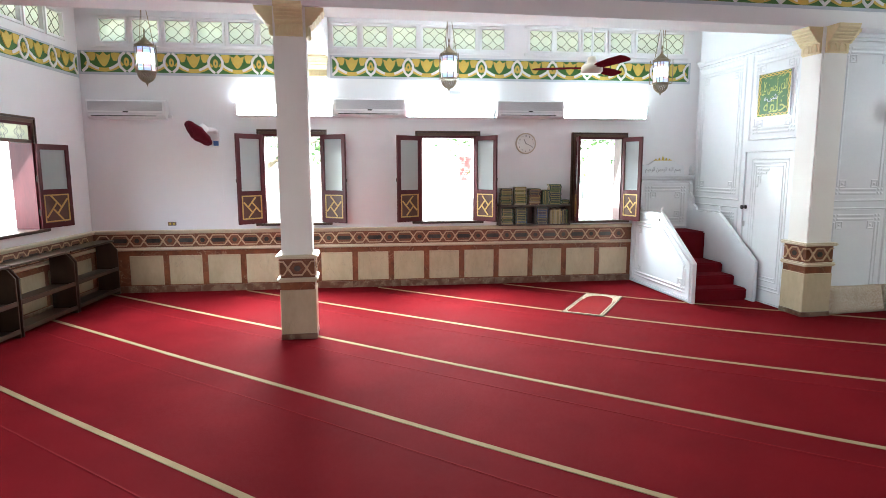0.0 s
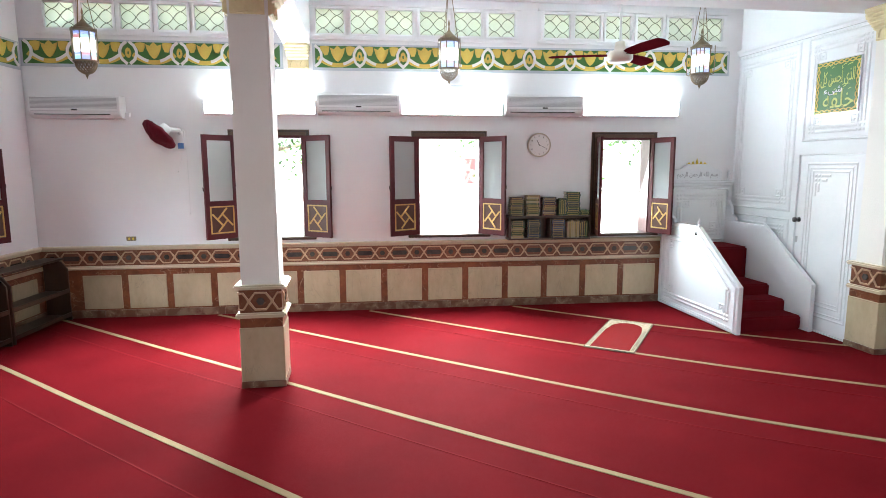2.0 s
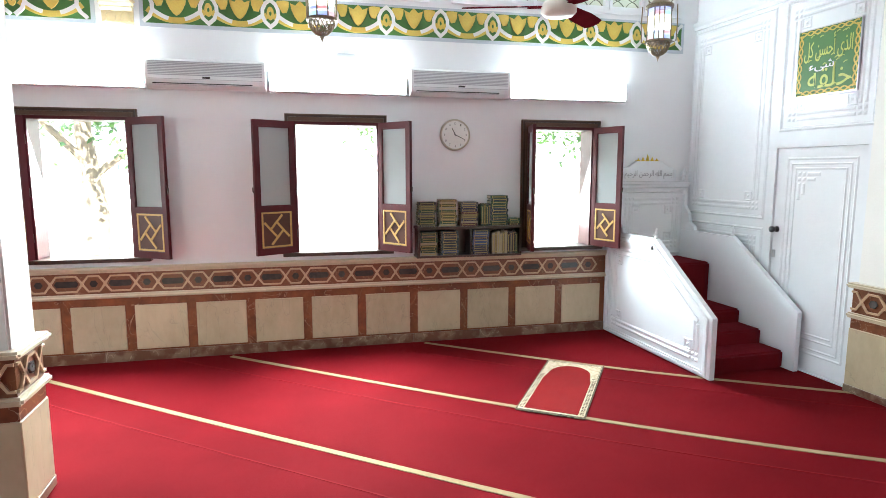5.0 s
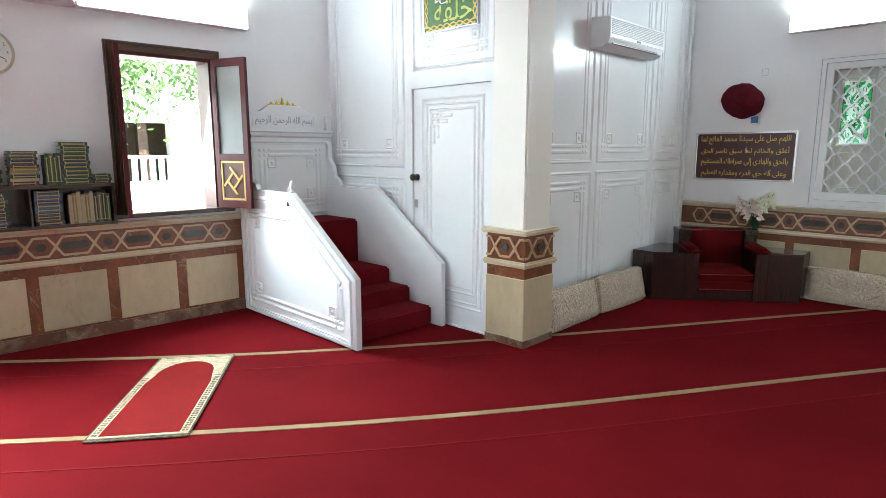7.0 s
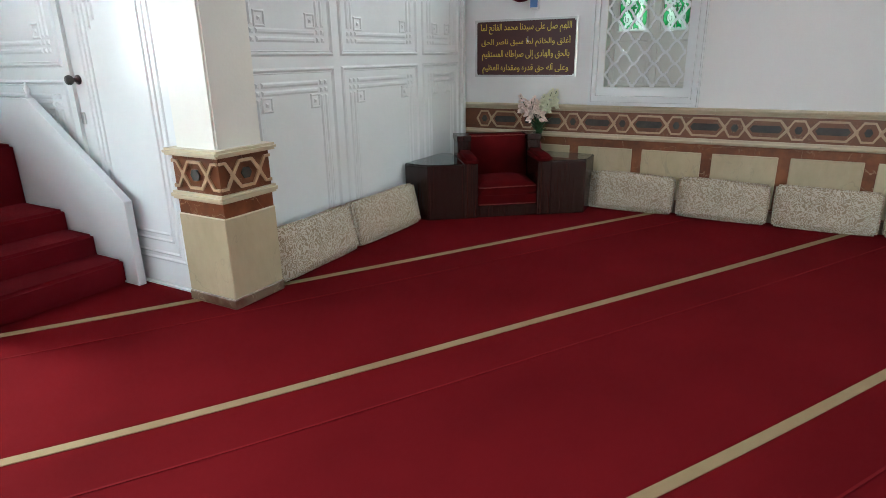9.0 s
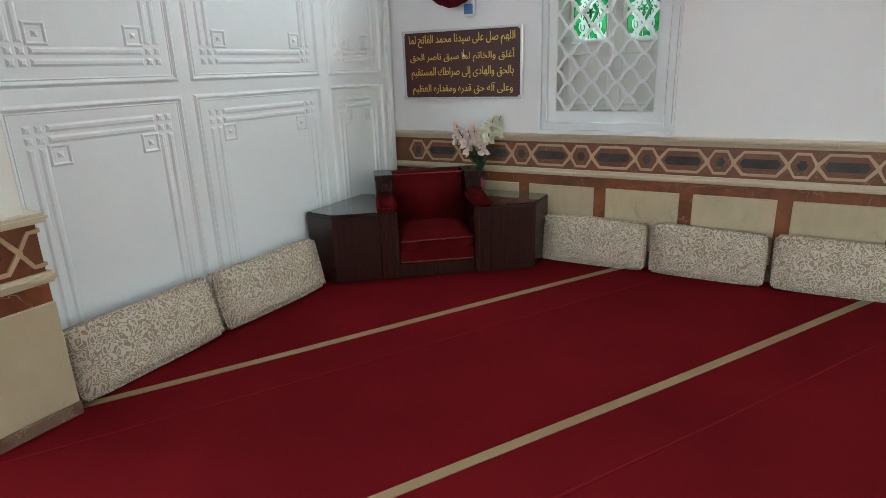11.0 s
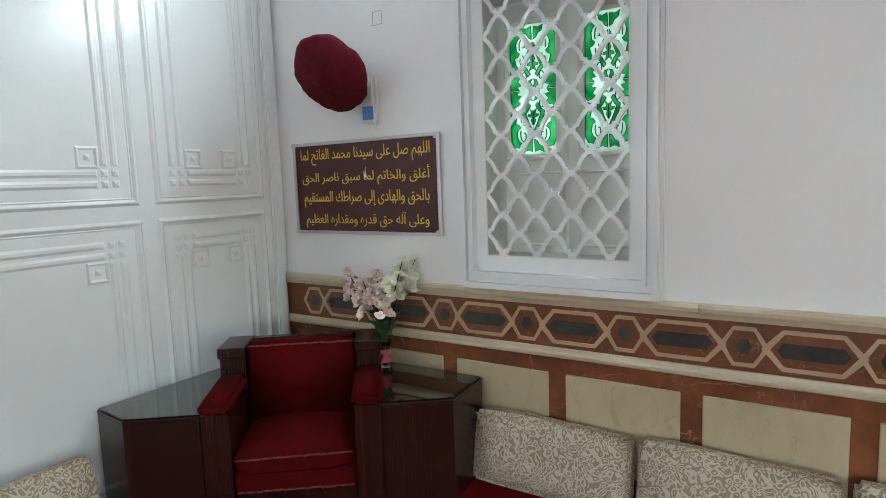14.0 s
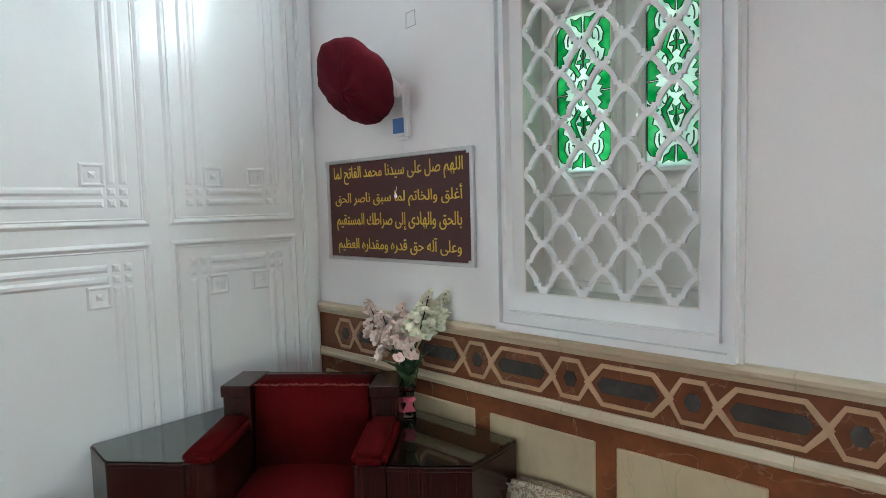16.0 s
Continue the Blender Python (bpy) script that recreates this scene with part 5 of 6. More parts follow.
fan = thing("ceiling_fan", "cream ceiling fan with three maroon blades", "ceiling fan", pose(3.0, 7.2, 3.07))
part("rod", tube(bmesh.new(), [(0, 0, 0.1), (0, 0, CEILING - 3.07)], 0.014, 10), PLASTIC, fan)
part("canopy", lathe(bmesh.new(), [(0.03, 0.80), (0.055, 0.84), (0.07, 0.92), (0.06, CEILING - 3.07)], 20), PLASTIC, fan, smooth=True)
part("hub", lathe(bmesh.new(), [(0.05, 0.16), (0.055, 0.12), (0.06, 0.08), (0.115, 0.06), (0.135, 0.03), (0.135, -0.02), (0.11, -0.045), (0.05, -0.055), (0.001, -0.056)], 28), FANHUB, fan, "cream motor hub", smooth=True)
for a in (40, 160, 280):
    bm = bmesh.new()
    outline = [(0.13, -0.05), (0.20, -0.07), (0.45, -0.092), (0.70, -0.088), (0.745, -0.045), (0.745, 0.03), (0.70, 0.07), (0.45, 0.07), (0.20, 0.06), (0.13, 0.045)]
    prism(bm, outline, -0.003, 0.003, "z")
    part("blade", bm, FANBLADE, fan, "maroon fan blade", m=pose(0, 0, 0.03, 0, 0, a) @ pose(0, 0, 0, -17, 0, 0))
    part("blade_arm", boxes((0.10, 0.24, -0.02, 0.02, -0.004, 0.004)), FANBLADE, fan, m=pose(0, 0, 0.022, 0, 0, a))

# ---- minbar ----
mb = thing("minbar", "white stepped pulpit with fret moulded sides and red carpeted steps", "minbar", pose(0, 0, 0))
PROFILE = [(7.08, 0.0), (7.08, 0.56), (7.95, 1.17), (8.88, 1.17), (8.88, 0.0)]
for x0, x1 in ((4.48, 4.535), (5.395, 5.45)):
    side = part("side_panel", bevel(prism(bmesh.new(), PROFILE, x0, x1, "x"), 0.004, 1), GLOSS, mb, "white moulded side panel")
    if x0 < 5:
        pieces = []
        # a stepped border along the sloping outline
        for q, w, d in ((0.045, 0.030, 0.012), (0.088, 0.022, 0.008)):
            o, n = [[(7.08 + i, 0.6 * i), (7.08 + i, 0.56 - 0.28 * i), (7.95 + 0.28 * i, 1.17 - i), (8.86 - i, 1.17 - i), (8.86 - i, 0.6 * i)] for i in (q, q + w)]
            ring(piece(pieces, "panel_border"), [(-y, z) for y, z in o], [(-y, z) for y, z in n], -d, 0.0)
        # double bands at foot, head and back, woven keys where they meet
        for cu, cz, su, sz in ((-7.24, 0.115, -1, 1), (-8.70, 0.115, 1, 1), (-8.70, 1.01, 1, -1)):
            fret_corner(pieces, cu, cz, su, sz)
        g = 2 * PITCH
        for i in range(2):
            e = i * PITCH
            tile(pieces, -8.70, 0.115, 1, 1, g, 1.46 - g, e, e + BAND)
            tile(pieces, -8.70, 1.01, 1, -1, g, 0.78 - e, e, e + BAND)
            tile(pieces, -8.70, 0.115, 1, 1, e, e + BAND, g, 0.895 - g)
            tile(pieces, -7.24, 0.115, -1, 1, e, e + BAND, g, 0.36 + 0.7 * e)
            ribbon(piece(pieces, "sloping_bar"), [(-7.26 - e, 0.50 + 0.68 * e), (-7.92 - 0.45 * e, 0.965 - 0.3 * e)], 0.034, -0.0085 - 0.0004 * i, 0.0)
        fix(pieces, side, pose(x0, 0, 0, 0, 0, -90), 1.9)
    part("finial", lathe(bmesh.new(), [(0.022, 0), (0.022, 0.012), (0.010, 0.02), (0.016, 0.04), (0.020, 0.06), (0.010, 0.078), (0.012, 0.09), (0.001, 0.10)], 12), GLOSS, mb, m=pose((x0 + x1) / 2, 7.97, 1.17), smooth=True)
STEPS = [(7.19, 0.17), (7.47, 0.305), (7.76, 0.44), (8.24, 0.855)]
for i, (y, z) in enumerate(STEPS):
    y1 = STEPS[i + 1][0] + 0.02 if i < 3 else 8.80
    part("step", bevel(boxes((4.537, 5.393, y, y1, 0.0 if i == 0 else STEPS[i - 1][1] - 0.05, z)), 0.02, 3), STAIRC, mb, "dark red carpeted step")
back = part("back_panel", rbox(4.55, 5.45, 8.78, 8.87, 0.83, 1.66, 0.004, 1), GLOSS, mb, "white fret carved back")
fix(fret(4.57, 5.43, 0.88, 1.62, top=True, inset=0.075), back, pose(0, 8.78, 0))
part("cornice", prism(bmesh.new(), [(8.79, 1.64), (8.75, 1.66), (8.74, 1.69), (8.72, 1.70), (8.72, 1.725), (8.87, 1.725), (8.87, 1.64)], 4.53, 5.46, "x"), GLOSS, mb)
crown = [(4.58, 1.725), (4.58, 1.86), (4.62, 1.88), (4.70, 1.89), (4.76, 1.93), (4.80, 1.955), (5.12, 1.955), (5.16, 1.93), (5.22, 1.89), (5.28, 1.88), (5.32, 1.86), (5.32, 1.725)]
part("crown_panel", bevel(prism(bmesh.new(), crown, 8.80, 8.86, "y"), 0.004, 1), GLOSS, mb)
bm = bmesh.new()
for k in range(5):
    c, h = 4.95 + (k - 2) * 0.06, (0.035, 0.05, 0.085, 0.05, 0.035)[k]
    lathe(bm, [(0.014, 0), (0.018, 0.3 * h), (0.008, 0.7 * h), (0.001, h)], 8, pose(c, 8.83, 1.953))
box(bm, 4.80, 5.10, 8.815, 8.845, 1.953, 1.962)
part("crest", bm, GOLDL, mb, "small gilt crest")
part("crown_frame", ring(bmesh.new(), [(4.61, 1.745), (5.29, 1.745), (5.29, 1.865), (4.61, 1.865)], [(4.62, 1.755), (5.28, 1.755), (5.28, 1.855), (4.62, 1.855)], 8.794, 8.80), GLOSS, mb)
lettering("lettering", arabic("بسم الله الرحمن الرحيم"), GREYP, mb, pose(4.95, 8.797, 1.80, 90, 0, 0), 0.62, 0.10, 0.002, "grey gilt Arabic lettering")
for xx in (4.56, 5.42):
    part("finial", lathe(bmesh.new(), [(0.025, 0), (0.025, 0.015), (0.012, 0.03), (0.02, 0.07), (0.024, 0.10), (0.012, 0.125), (0.014, 0.14), (0.001, 0.16)], 12), GLOSS, mb, m=pose(xx, 8.79, 1.725), smooth=True)
wing = [(8.78, 1.17), (8.78, 1.62), (8.74, 1.58), (8.74, 1.45), (8.66, 1.36), (8.64, 1.26), (8.56, 1.22), (8.54, 1.17)]
part("wing", bevel(prism(bmesh.new(), wing, 5.40, 5.445, "x"), 0.004, 1), GLOSS, mb)
part("wing", bevel(prism(bmesh.new(), wing, 4.485, 4.53, "x"), 0.004, 1), GLOSS, mb)
mic = thing("microphone_cable", "thin white cable and black microphone hung on the pulpit side", "cable", pose(0, 0, 0))
part("cable", tube(bmesh.new(), [(4.50, 7.97, 1.27), (4.458, 7.95, 1.20), (4.458, 7.96, 1.10)], 0.004, 6), PLASTIC, mic)
part("microphone", lathe(bmesh.new(), [(0.012, 0), (0.014, 0.015), (0.008, 0.03), (0.004, 0.04)], 10), BLACK, mic, m=pose(4.456, 7.96, 1.06))
tray = thing("book_stand", "small black folded stand on the pulpit platform", "stand", pose(4.80, 8.34, 0.855))
part("base", rbox(-0.12, 0.12, -0.05, 0.05, 0, 0.02, 0.005, 1), BLACK, tray)
part("lip", rbox(-0.12, 0.12, 0.03, 0.05, 0.02, 0.05, 0.004, 1), BLACK, tray)

# ---- shelf of books under the clock ----
rack = thing("book_rack", "low dark wooden rack on the window ledge full of books", "shelf", ON_A @ pose(2.80, -0.005, 0.945))
part("bottom_board", rbox(-0.57, 0.57, -0.21, 0, 0, 0.022, 0.002, 1), DARKW, rack)
part("top_board", rbox(-0.57, 0.57, -0.22, 0, 0.30, 0.325, 0.002, 1), DARKW, rack)
part("back_board", boxes((-0.55, 0.55, -0.014, -0.002, 0.022, 0.30)), DARKW, rack)
for s in (-0.56, 0.0, 0.548):
    part("side_board", boxes((s, s + 0.012 + 0.01 * (s != 0), -0.205, -0.014, 0.022, 0.30)), DARKW, rack)
COVERS = [material("book_" + n, c, rough=0.45, scale=20, bump=0.0) for n, c in (("green", (0.022, 0.075, 0.036)), ("teal", (0.018, 0.045, 0.055)), ("olive", (0.09, 0.10, 0.03)),
          ("maroon", (0.08, 0.02, 0.025)), ("navy", (0.018, 0.028, 0.06)), ("black", (0.02, 0.02, 0.02)), ("tan", (0.20, 0.17, 0.08)), ("cream", (0.36, 0.34, 0.25)), ("grey", (0.09, 0.10, 0.10)), ("blue", (0.05, 0.10, 0.20)))]
BOOKS = {}


def book(m, k, w=0.17, d=0.13, t=0.026, label="closed hardback book in the rack"):
    """A closed book lying flat, spine towards -y."""
    key = (k, round(t, 3), round(w, 2))
    if key not in BOOKS:
        c = boxes((-w / 2, w / 2, -d / 2, d / 2, 0, 0.003), (-w / 2, w / 2, -d / 2, d / 2, t - 0.003, t), (-w / 2, w / 2, -d / 2, -d / 2 + 0.004, 0.003, t - 0.003))
        p = boxes((-w / 2 + 0.004, w / 2 - 0.004, -d / 2 + 0.004, d / 2 - 0.005, 0.003, t - 0.003))
        g = boxes((-w / 2 + 0.02, -w / 2 + 0.026, -d / 2 - 0.0008, -d / 2, 0.002, t - 0.002), (w / 2 - 0.026, w / 2 - 0.02, -d / 2 - 0.0008, -d / 2, 0.002, t - 0.002),
                  (-w / 2 + 0.026, w / 2 - 0.026, -d / 2 - 0.0008, -d / 2, t * 0.36, t * 0.62))
        BOOKS[key] = (mesh_of("cover", c, COVERS[k]), mesh_of("pages", p, PAGES), mesh_of("spine_gilding", g, GILT))
    b = thing("book", label, "book", m, "books in the rack")
    for nm, me in zip(("cover", "pages", "spine_gilding"), BOOKS[key]):
        part(nm, me, None, b)
    return b


rnd = random.Random(8)
base = ON_A @ pose(2.80, -0.005, 0.945)
NAMES = ("green", "teal", "olive", "maroon", "navy", "black", "tan", "cream", "grey", "blue")


def stack(x, z, h, kinds, w):
    top = z
    while top < z + h - 0.01:
        t = rnd.choice((0.022, 0.026, 0.03))
        k = rnd.choice(kinds)
        book(base @ pose(x + rnd.uniform(-0.006, 0.006), -0.125 + rnd.uniform(-0.008, 0.008), top, 0, 0, rnd.uniform(-2.5, 2.5)), k, w, 0.14, t, NAMES[k] + " hardback book lying in a stack")
        top += t + 0.0006


for x, kinds, h, w in ((-0.46, (0, 2, 8, 5, 6), 0.25, 0.18), (-0.235, (2, 6, 0, 7), 0.27, 0.18), (-0.01, (3, 4, 6, 8, 7), 0.25, 0.18), (0.32, (0, 0, 1), 0.30, 0.19)):
    stack(x, 0.3255, h, kinds, w)
for x, kinds, h, w in ((-0.445, (2, 0, 7, 8), 0.24, 0.18), (-0.22, (1, 1, 8, 9), 0.24, 0.18), (0.12, (9, 4, 9, 1), 0.25, 0.18)):
    stack(x, 0.0226, h, kinds, w)


def standing(x, z, k, h, t):
    book(base @ pose(x, -0.12, z + h / 2, 0, 90, 0) @ pose(0, 0, -t / 2), k, h, 0.14, t, NAMES[k] + " hardback book standing upright")


for i in range(4):
    standing(0.135 + 0.027 * i, 0.3256, (0, 2, 0, 1)[i], 0.22 + 0.01 * (i % 2), 0.025)
for i in range(10):
    standing(0.26 + 0.0285 * i, 0.0226, (7, 6, 7, 7, 6, 7, 5, 8, 5, 0)[i], 0.22 + 0.012 * (i % 3), 0.027)
stack(0.485, 0.3255, 0.06, (0, 5), 0.13)

# ---- low shelf units by the west wall ----
def shoe_shelf(m, w):
    s = thing("low_shelf", "dark brown wooden open shelf against the wall, empty", "shelf", m, "low shelves")
    for x in (-w / 2, w / 2 - 0.02):
        part("side_board", bevel(prism(bmesh.new(), [(0, 0), (-0.30, 0), (-0.30, 0.66), (-0.22, 0.76), (0, 0.80)], x, x + 0.02, "x"), 0.003, 1), DARKW, s)
    for z in (0.05, 0.36):
        part("shelf_board", rbox(-w / 2 + 0.02, w / 2 - 0.02, -0.29, 0, z, z + 0.02, 0.002, 1), DARKW, s)
    part("top_board", rbox(-w / 2 - 0.01, w / 2 + 0.01, -0.25, 0, 0.775, 0.80, 0.003, 1), DARKW, s, m=pose(0, 0, 0.002))
    part("front_rail", boxes((-w / 2 + 0.02, w / 2 - 0.02, -0.30, -0.285, 0.05, 0.10)), DARKW, s)
    part("mid_rail", boxes((-w / 2 + 0.02, w / 2 - 0.02, -0.30, -0.285, 0.36, 0.41)), DARKW, s)
    return s


for y in (8.57, 7.43, 6.29, 5.15):
    shoe_shelf(ON_W @ pose(y, -0.052, 0), 1.10)


# ---- cushions along the walls ----
def cushion(m, w, seed):
    c = thing("floor_cushion", "beige brocade bolster cushion leaning on the wall", "cushion", m, "wall cushions")
    bm = boxes((-w / 2, w / 2, -0.065, 0.065, 0, 0.35))
    bmesh.ops.subdivide_edges(bm, edges=bm.edges[:], cuts=5, use_grid_fill=True)
    r = random.Random(seed)
    p0, p1 = r.uniform(0, 6), r.uniform(0, 6)
    for v in bm.verts:
        x, y, z = v.co
        fx, fz = 1 - abs(2 * x / w) ** 4, 1 - abs((z - 0.175) / 0.175) ** 4
        v.co.y = y * (0.78 + 0.30 * fx * fz) + 0.004 * math.sin(9 * x + p0) * math.sin(14 * z + p1)
        v.co.z = 0.175 + (z - 0.175) * (0.965 + 0.035 * fx) + (0.006 * math.sin(7 * x + p1) if z > 0.2 else 0)
        v.co.x = x * (0.985 + 0.015 * fz)
    bmesh.ops.bevel(bm, geom=[e for e in bm.edges if e.is_boundary or e.calc_face_angle(0) > 1.0], offset=0.018, segments=3, affect="EDGES")
    part("cover", bm, BROCADE, c, smooth=True)
    tb = bmesh.new()
    tube(tb, [(-w / 2 * 0.962, -0.050, 0.02), (-w / 2 * 0.965, -0.050, 0.328), (w / 2 * 0.965, -0.050, 0.328), (w / 2 * 0.962, -0.050, 0.02)], 0.0045, 6)
    part("piping", tb, BROCADE, c)
    return c


for i, (a, b) in enumerate(((5.83, 6.665), (6.69, 7.53))):
    cushion(ON_B @ pose((a + b) / 2, -0.21, 0.004, -13, 0, 1.5 - 3 * i), b - a, i)
for i, (a, b) in enumerate(((5.11, 4.345), (4.32, 3.595), (3.565, 2.83), (2.80, 2.06), (2.03, 1.29), (1.26, 0.5))):
    cushion(ON_C @ pose(-(a + b) / 2, -0.135, 0.003, -10, 0, (1.0, -1.2, 0.8, 0.2, -0.6, 0.4)[i]), a - b, 10 + i)

# ---- corner armchair with its built-on side tables ----
CH = pose(8.06, 5.65, 0, 0, 0, -52.3)
INV = CH.inverted()


def loc(x, y):
    p = INV @ Vector((x, y, 0))
    return (p.x, p.y)


chair = thing("armchair", "low red velvet armchair with dark rosewood frame in the corner", "armchair", CH)
part("base", rbox(-0.272, 0.272, 0.012, 0.60, 0, 0.105, 0.004, 1), ROSEW, chair, "striped rosewood base")
for s in (-1, 1):
    x0, x1 = sorted((s * 0.272, s * 0.395))
    part("arm_panel", rbox(x0, x1, -0.004, 0.40, 0, 0.49, 0.004, 1), ROSEW, chair, "rosewood arm panel")
    bm = boxes((x0 - 0.008, x1 + 0.008, -0.022, 0.345, 0.478, 0.566))
    for v in bm.verts:
        v.co.z -= 0.022 if v.co.y < 0.1 and v.co.z > 0.5 else 0
    part("arm_pad", bevel(bm, 0.024, 4), VELVET, chair, "red velvet arm pad", smooth=True)
    part("back_post", rbox(x0, x1, 0.345, 0.575, 0, 0.64, 0.005, 1), ROSEW, chair, "rosewood back post")
    part("post_cap", rbox(x0 - 0.006, x1 + 0.006, 0.335, 0.58, 0.64, 0.692, 0.004, 1), ROSEW, chair, "scuffed rosewood cap")
part("back_board", rbox(-0.272, 0.272, 0.525, 0.575, 0.0, 0.69, 0.004, 1), ROSEW, chair)
bm = boxes((-0.268, 0.268, -0.004, 0.46, 0.19, 0.295))
bmesh.ops.subdivide_edges(bm, edges=bm.edges[:], cuts=4, use_grid_fill=True)
for v in bm.verts:
    f = (1 - (v.co.x / 0.268) ** 2) * (1 - ((v.co.y - 0.23) / 0.235) ** 2)
    if v.co.z > 0.28:
        v.co.z += 0.03 * f - (0.010 * math.cos(6 * v.co.x) if v.co.y < 0.01 else 0) + 0.06 * max(0.0, v.co.y)
bmesh.ops.bevel(bm, geom=[e for e in bm.edges if e.calc_face_angle(0) > 1.0], offset=0.022, segments=3, affect="EDGES")
part("seat_cushion", bm, VELVET, chair, "sagging red velvet seat cushion", smooth=True)
part("seat_front", rbox(-0.27, 0.27, 0.004, 0.10, 0.107, 0.21, 0.012), VELVET, chair, "red velvet seat front")
bm2 = bevel(boxes((-0.285, 0.275, 0.365, 0.525, 0.28, 0.690)), 0.024, 3)
for v in bm2.verts:
    v.co.y += (v.co.z - 0.45) * 0.10
part("back_cushion", bm2, VELVET, chair, "red velvet back cushion", smooth=True)


def braid(a, b, n):
    bm = bmesh.new()
    a, b = Vector(a), Vector(b)
    r = random.Random(n)
    for i in range(n):
        p = a.lerp(b, (i + 0.5) / n) + Vector((0, r.uniform(-0.003, 0.003), r.uniform(-0.003, 0.003)))
        lathe(bm, [(0.0005, -0.006), (0.005, -0.002), (0.005, 0.002), (0.0005, 0.006)], 5, Matrix.Translation(p) @ pose(0, 0, 0, r.uniform(-60, 60), r.uniform(0, 90), 0))
    return bm


TRIM = material("frayed_red_trim", (0.24, 0.06, 0.045), (0.13, 0.012, 0.012), rough=0.8, scale=60, bump=0.0, sharp=0.6)
part("seat_braid", braid((-0.26, -0.008, 0.272), (0.26, -0.008, 0.278), 60), TRIM, chair, "frayed braid trim")
part("front_braid", braid((-0.26, 0.0, 0.118), (0.26, 0.0, 0.118), 60), TRIM, chair, "frayed braid trim")
part("back_braid", braid((-0.27, 0.392, 0.682), (0.26, 0.392, 0.682), 60), TRIM, chair, "frayed braid trim")


def corner_table(outline, label):
    t = thing("side_table", label, "table", CH, "side tables")
    part("cabinet", bevel(prism(bmesh.new(), outline, 0.0, 0.47, "z"), 0.003, 1), ROSEW, t)
    cx, cy = sum(p[0] for p in outline) / len(outline), sum(p[1] for p in outline) / len(outline)
    part("tabletop", bevel(prism(bmesh.new(), [(cx + (x - cx) * 1.004, cy + (y - cy) * 1.004) for x, y in outline], 0.4705, 0.485, "z"), 0.002, 1), ROSEW, t)
    part("glass_top", bevel(prism(bmesh.new(), [(cx + (x - cx) * 0.985, cy + (y - cy) * 0.985) for x, y in outline], 0.4855, 0.4935, "z"), 0.002, 1), TOPGL, t, "greenish glass top").visible_shadow = False
    return t


corner_table([(-0.72, 0), (-0.398, 0), (-0.398, 0.64), loc(8.3, 6.465), loc(7.64, 6.465)], "dark rosewood corner table with a glass top beside the armchair")
corner_table([(0.398, 0), (0.72, 0), loc(8.815, 5.10), loc(8.815, 5.78), (0.398, 0.60)], "dark rosewood corner table carrying a vase of flowers")

# ---- vase of flowers ----
fl = thing("flower_vase", "glass vase of pink and cream artificial flowers with a pink ribbon", "vase", pose(8.71, 5.625, 0.4945))
part("vase", lathe(bmesh.new(), [(0.028, 0), (0.034, 0.004), (0.03, 0.03), (0.022, 0.07), (0.026, 0.12), (0.038, 0.15), (0.035, 0.15), (0.022, 0.115), (0.018, 0.07), (0.024, 0.03), (0.001, 0.012)], 18), VASEGL, fl, smooth=True)
bm = bmesh.new()
lathe(bm, [(0.024, 0.075), (0.032, 0.085), (0.026, 0.10)], 12)
prism(bm, [(-0.03, 0.035), (0.03, 0.04), (0.008, 0.085), (-0.008, 0.085)], -0.034, -0.031, "y")
part("ribbon", bm, RIBBON, fl, "pink ribbon", m=pose(0, 0, 0, 0, 0, -45))
rnd = random.Random(21)
petal = [(0, 0), (0.010, 0.008), (0.012, 0.020), (0.005, 0.030), (-0.005, 0.030), (-0.012, 0.020), (-0.010, 0.008)]


def blossom(bm, m, size):
    for k in range(5):
        mm = m @ pose(0, 0, 0, 0, 0, 72 * k + rnd.uniform(-10, 10)) @ pose(0, 0, 0, rnd.uniform(35, 65), 0, 0)
        c = bm.verts.new(mm @ Vector((0, 0.017 * size, 0.004 * size)))
        vs = [bm.verts.new(mm @ Vector((x * size, y * size, 0.004 * size * (abs(x) > 0.009)))) for x, y in petal]
        for i in range(len(vs)):
            bm.faces.new((vs[i], vs[(i + 1) % len(vs)], c))


SPIKES = [(-0.13, 0.02, 0.46, 0), (-0.07, -0.05, 0.42, 0), (-0.02, 0.05, 0.44, 0), (0.08, -0.03, 0.50, 1), (0.13, 0.03, 0.49, 1), (0.05, 0.06, 0.45, 1), (-0.05, -0.09, 0.36, 0)]
side = Vector((0.622, -0.783, 0))
dep = Vector((0.783, 0.622, 0))
for i, (a, b, h, kind) in enumerate(SPIKES):
    tip = side * a * 1.4 + dep * b * 1.2 + Vector((0, 0, h * 1.16))
    mid = tip * 0.5 + Vector((0, 0, 0.05)) - (side * a + dep * b) * 0.18
    stem = [Vector((0, 0, 0.02)), mid, tip]
    part("stem", tube(bmesh.new(), [stem[0], stem[0].lerp(mid, 0.5), mid, mid.lerp(tip, 0.5), tip], 0.003, 5), LEAF, fl, "green stem")
    bm = bmesh.new()
    for j in range(60):
        f = j / 59
        p = mid.lerp(tip, 0.26 + 0.78 * f)
        ang = rnd.uniform(0, 360)
        rr = 0.064 * (1.12 - f)
        q = p + Vector((rr * math.cos(radians(ang)), rr * math.sin(radians(ang)), 0))
        blossom(bm, Matrix.Translation(q) @ pose(0, 0, 0, 0, 0, ang) @ pose(0, 0, 0, 0, 60 * (1 - f), 0), 1.32 - 0.85 * f)
    part("flower_spike", bm, WHITEF if kind else PINK, fl, "cream blossoms" if kind else "pink blossoms")
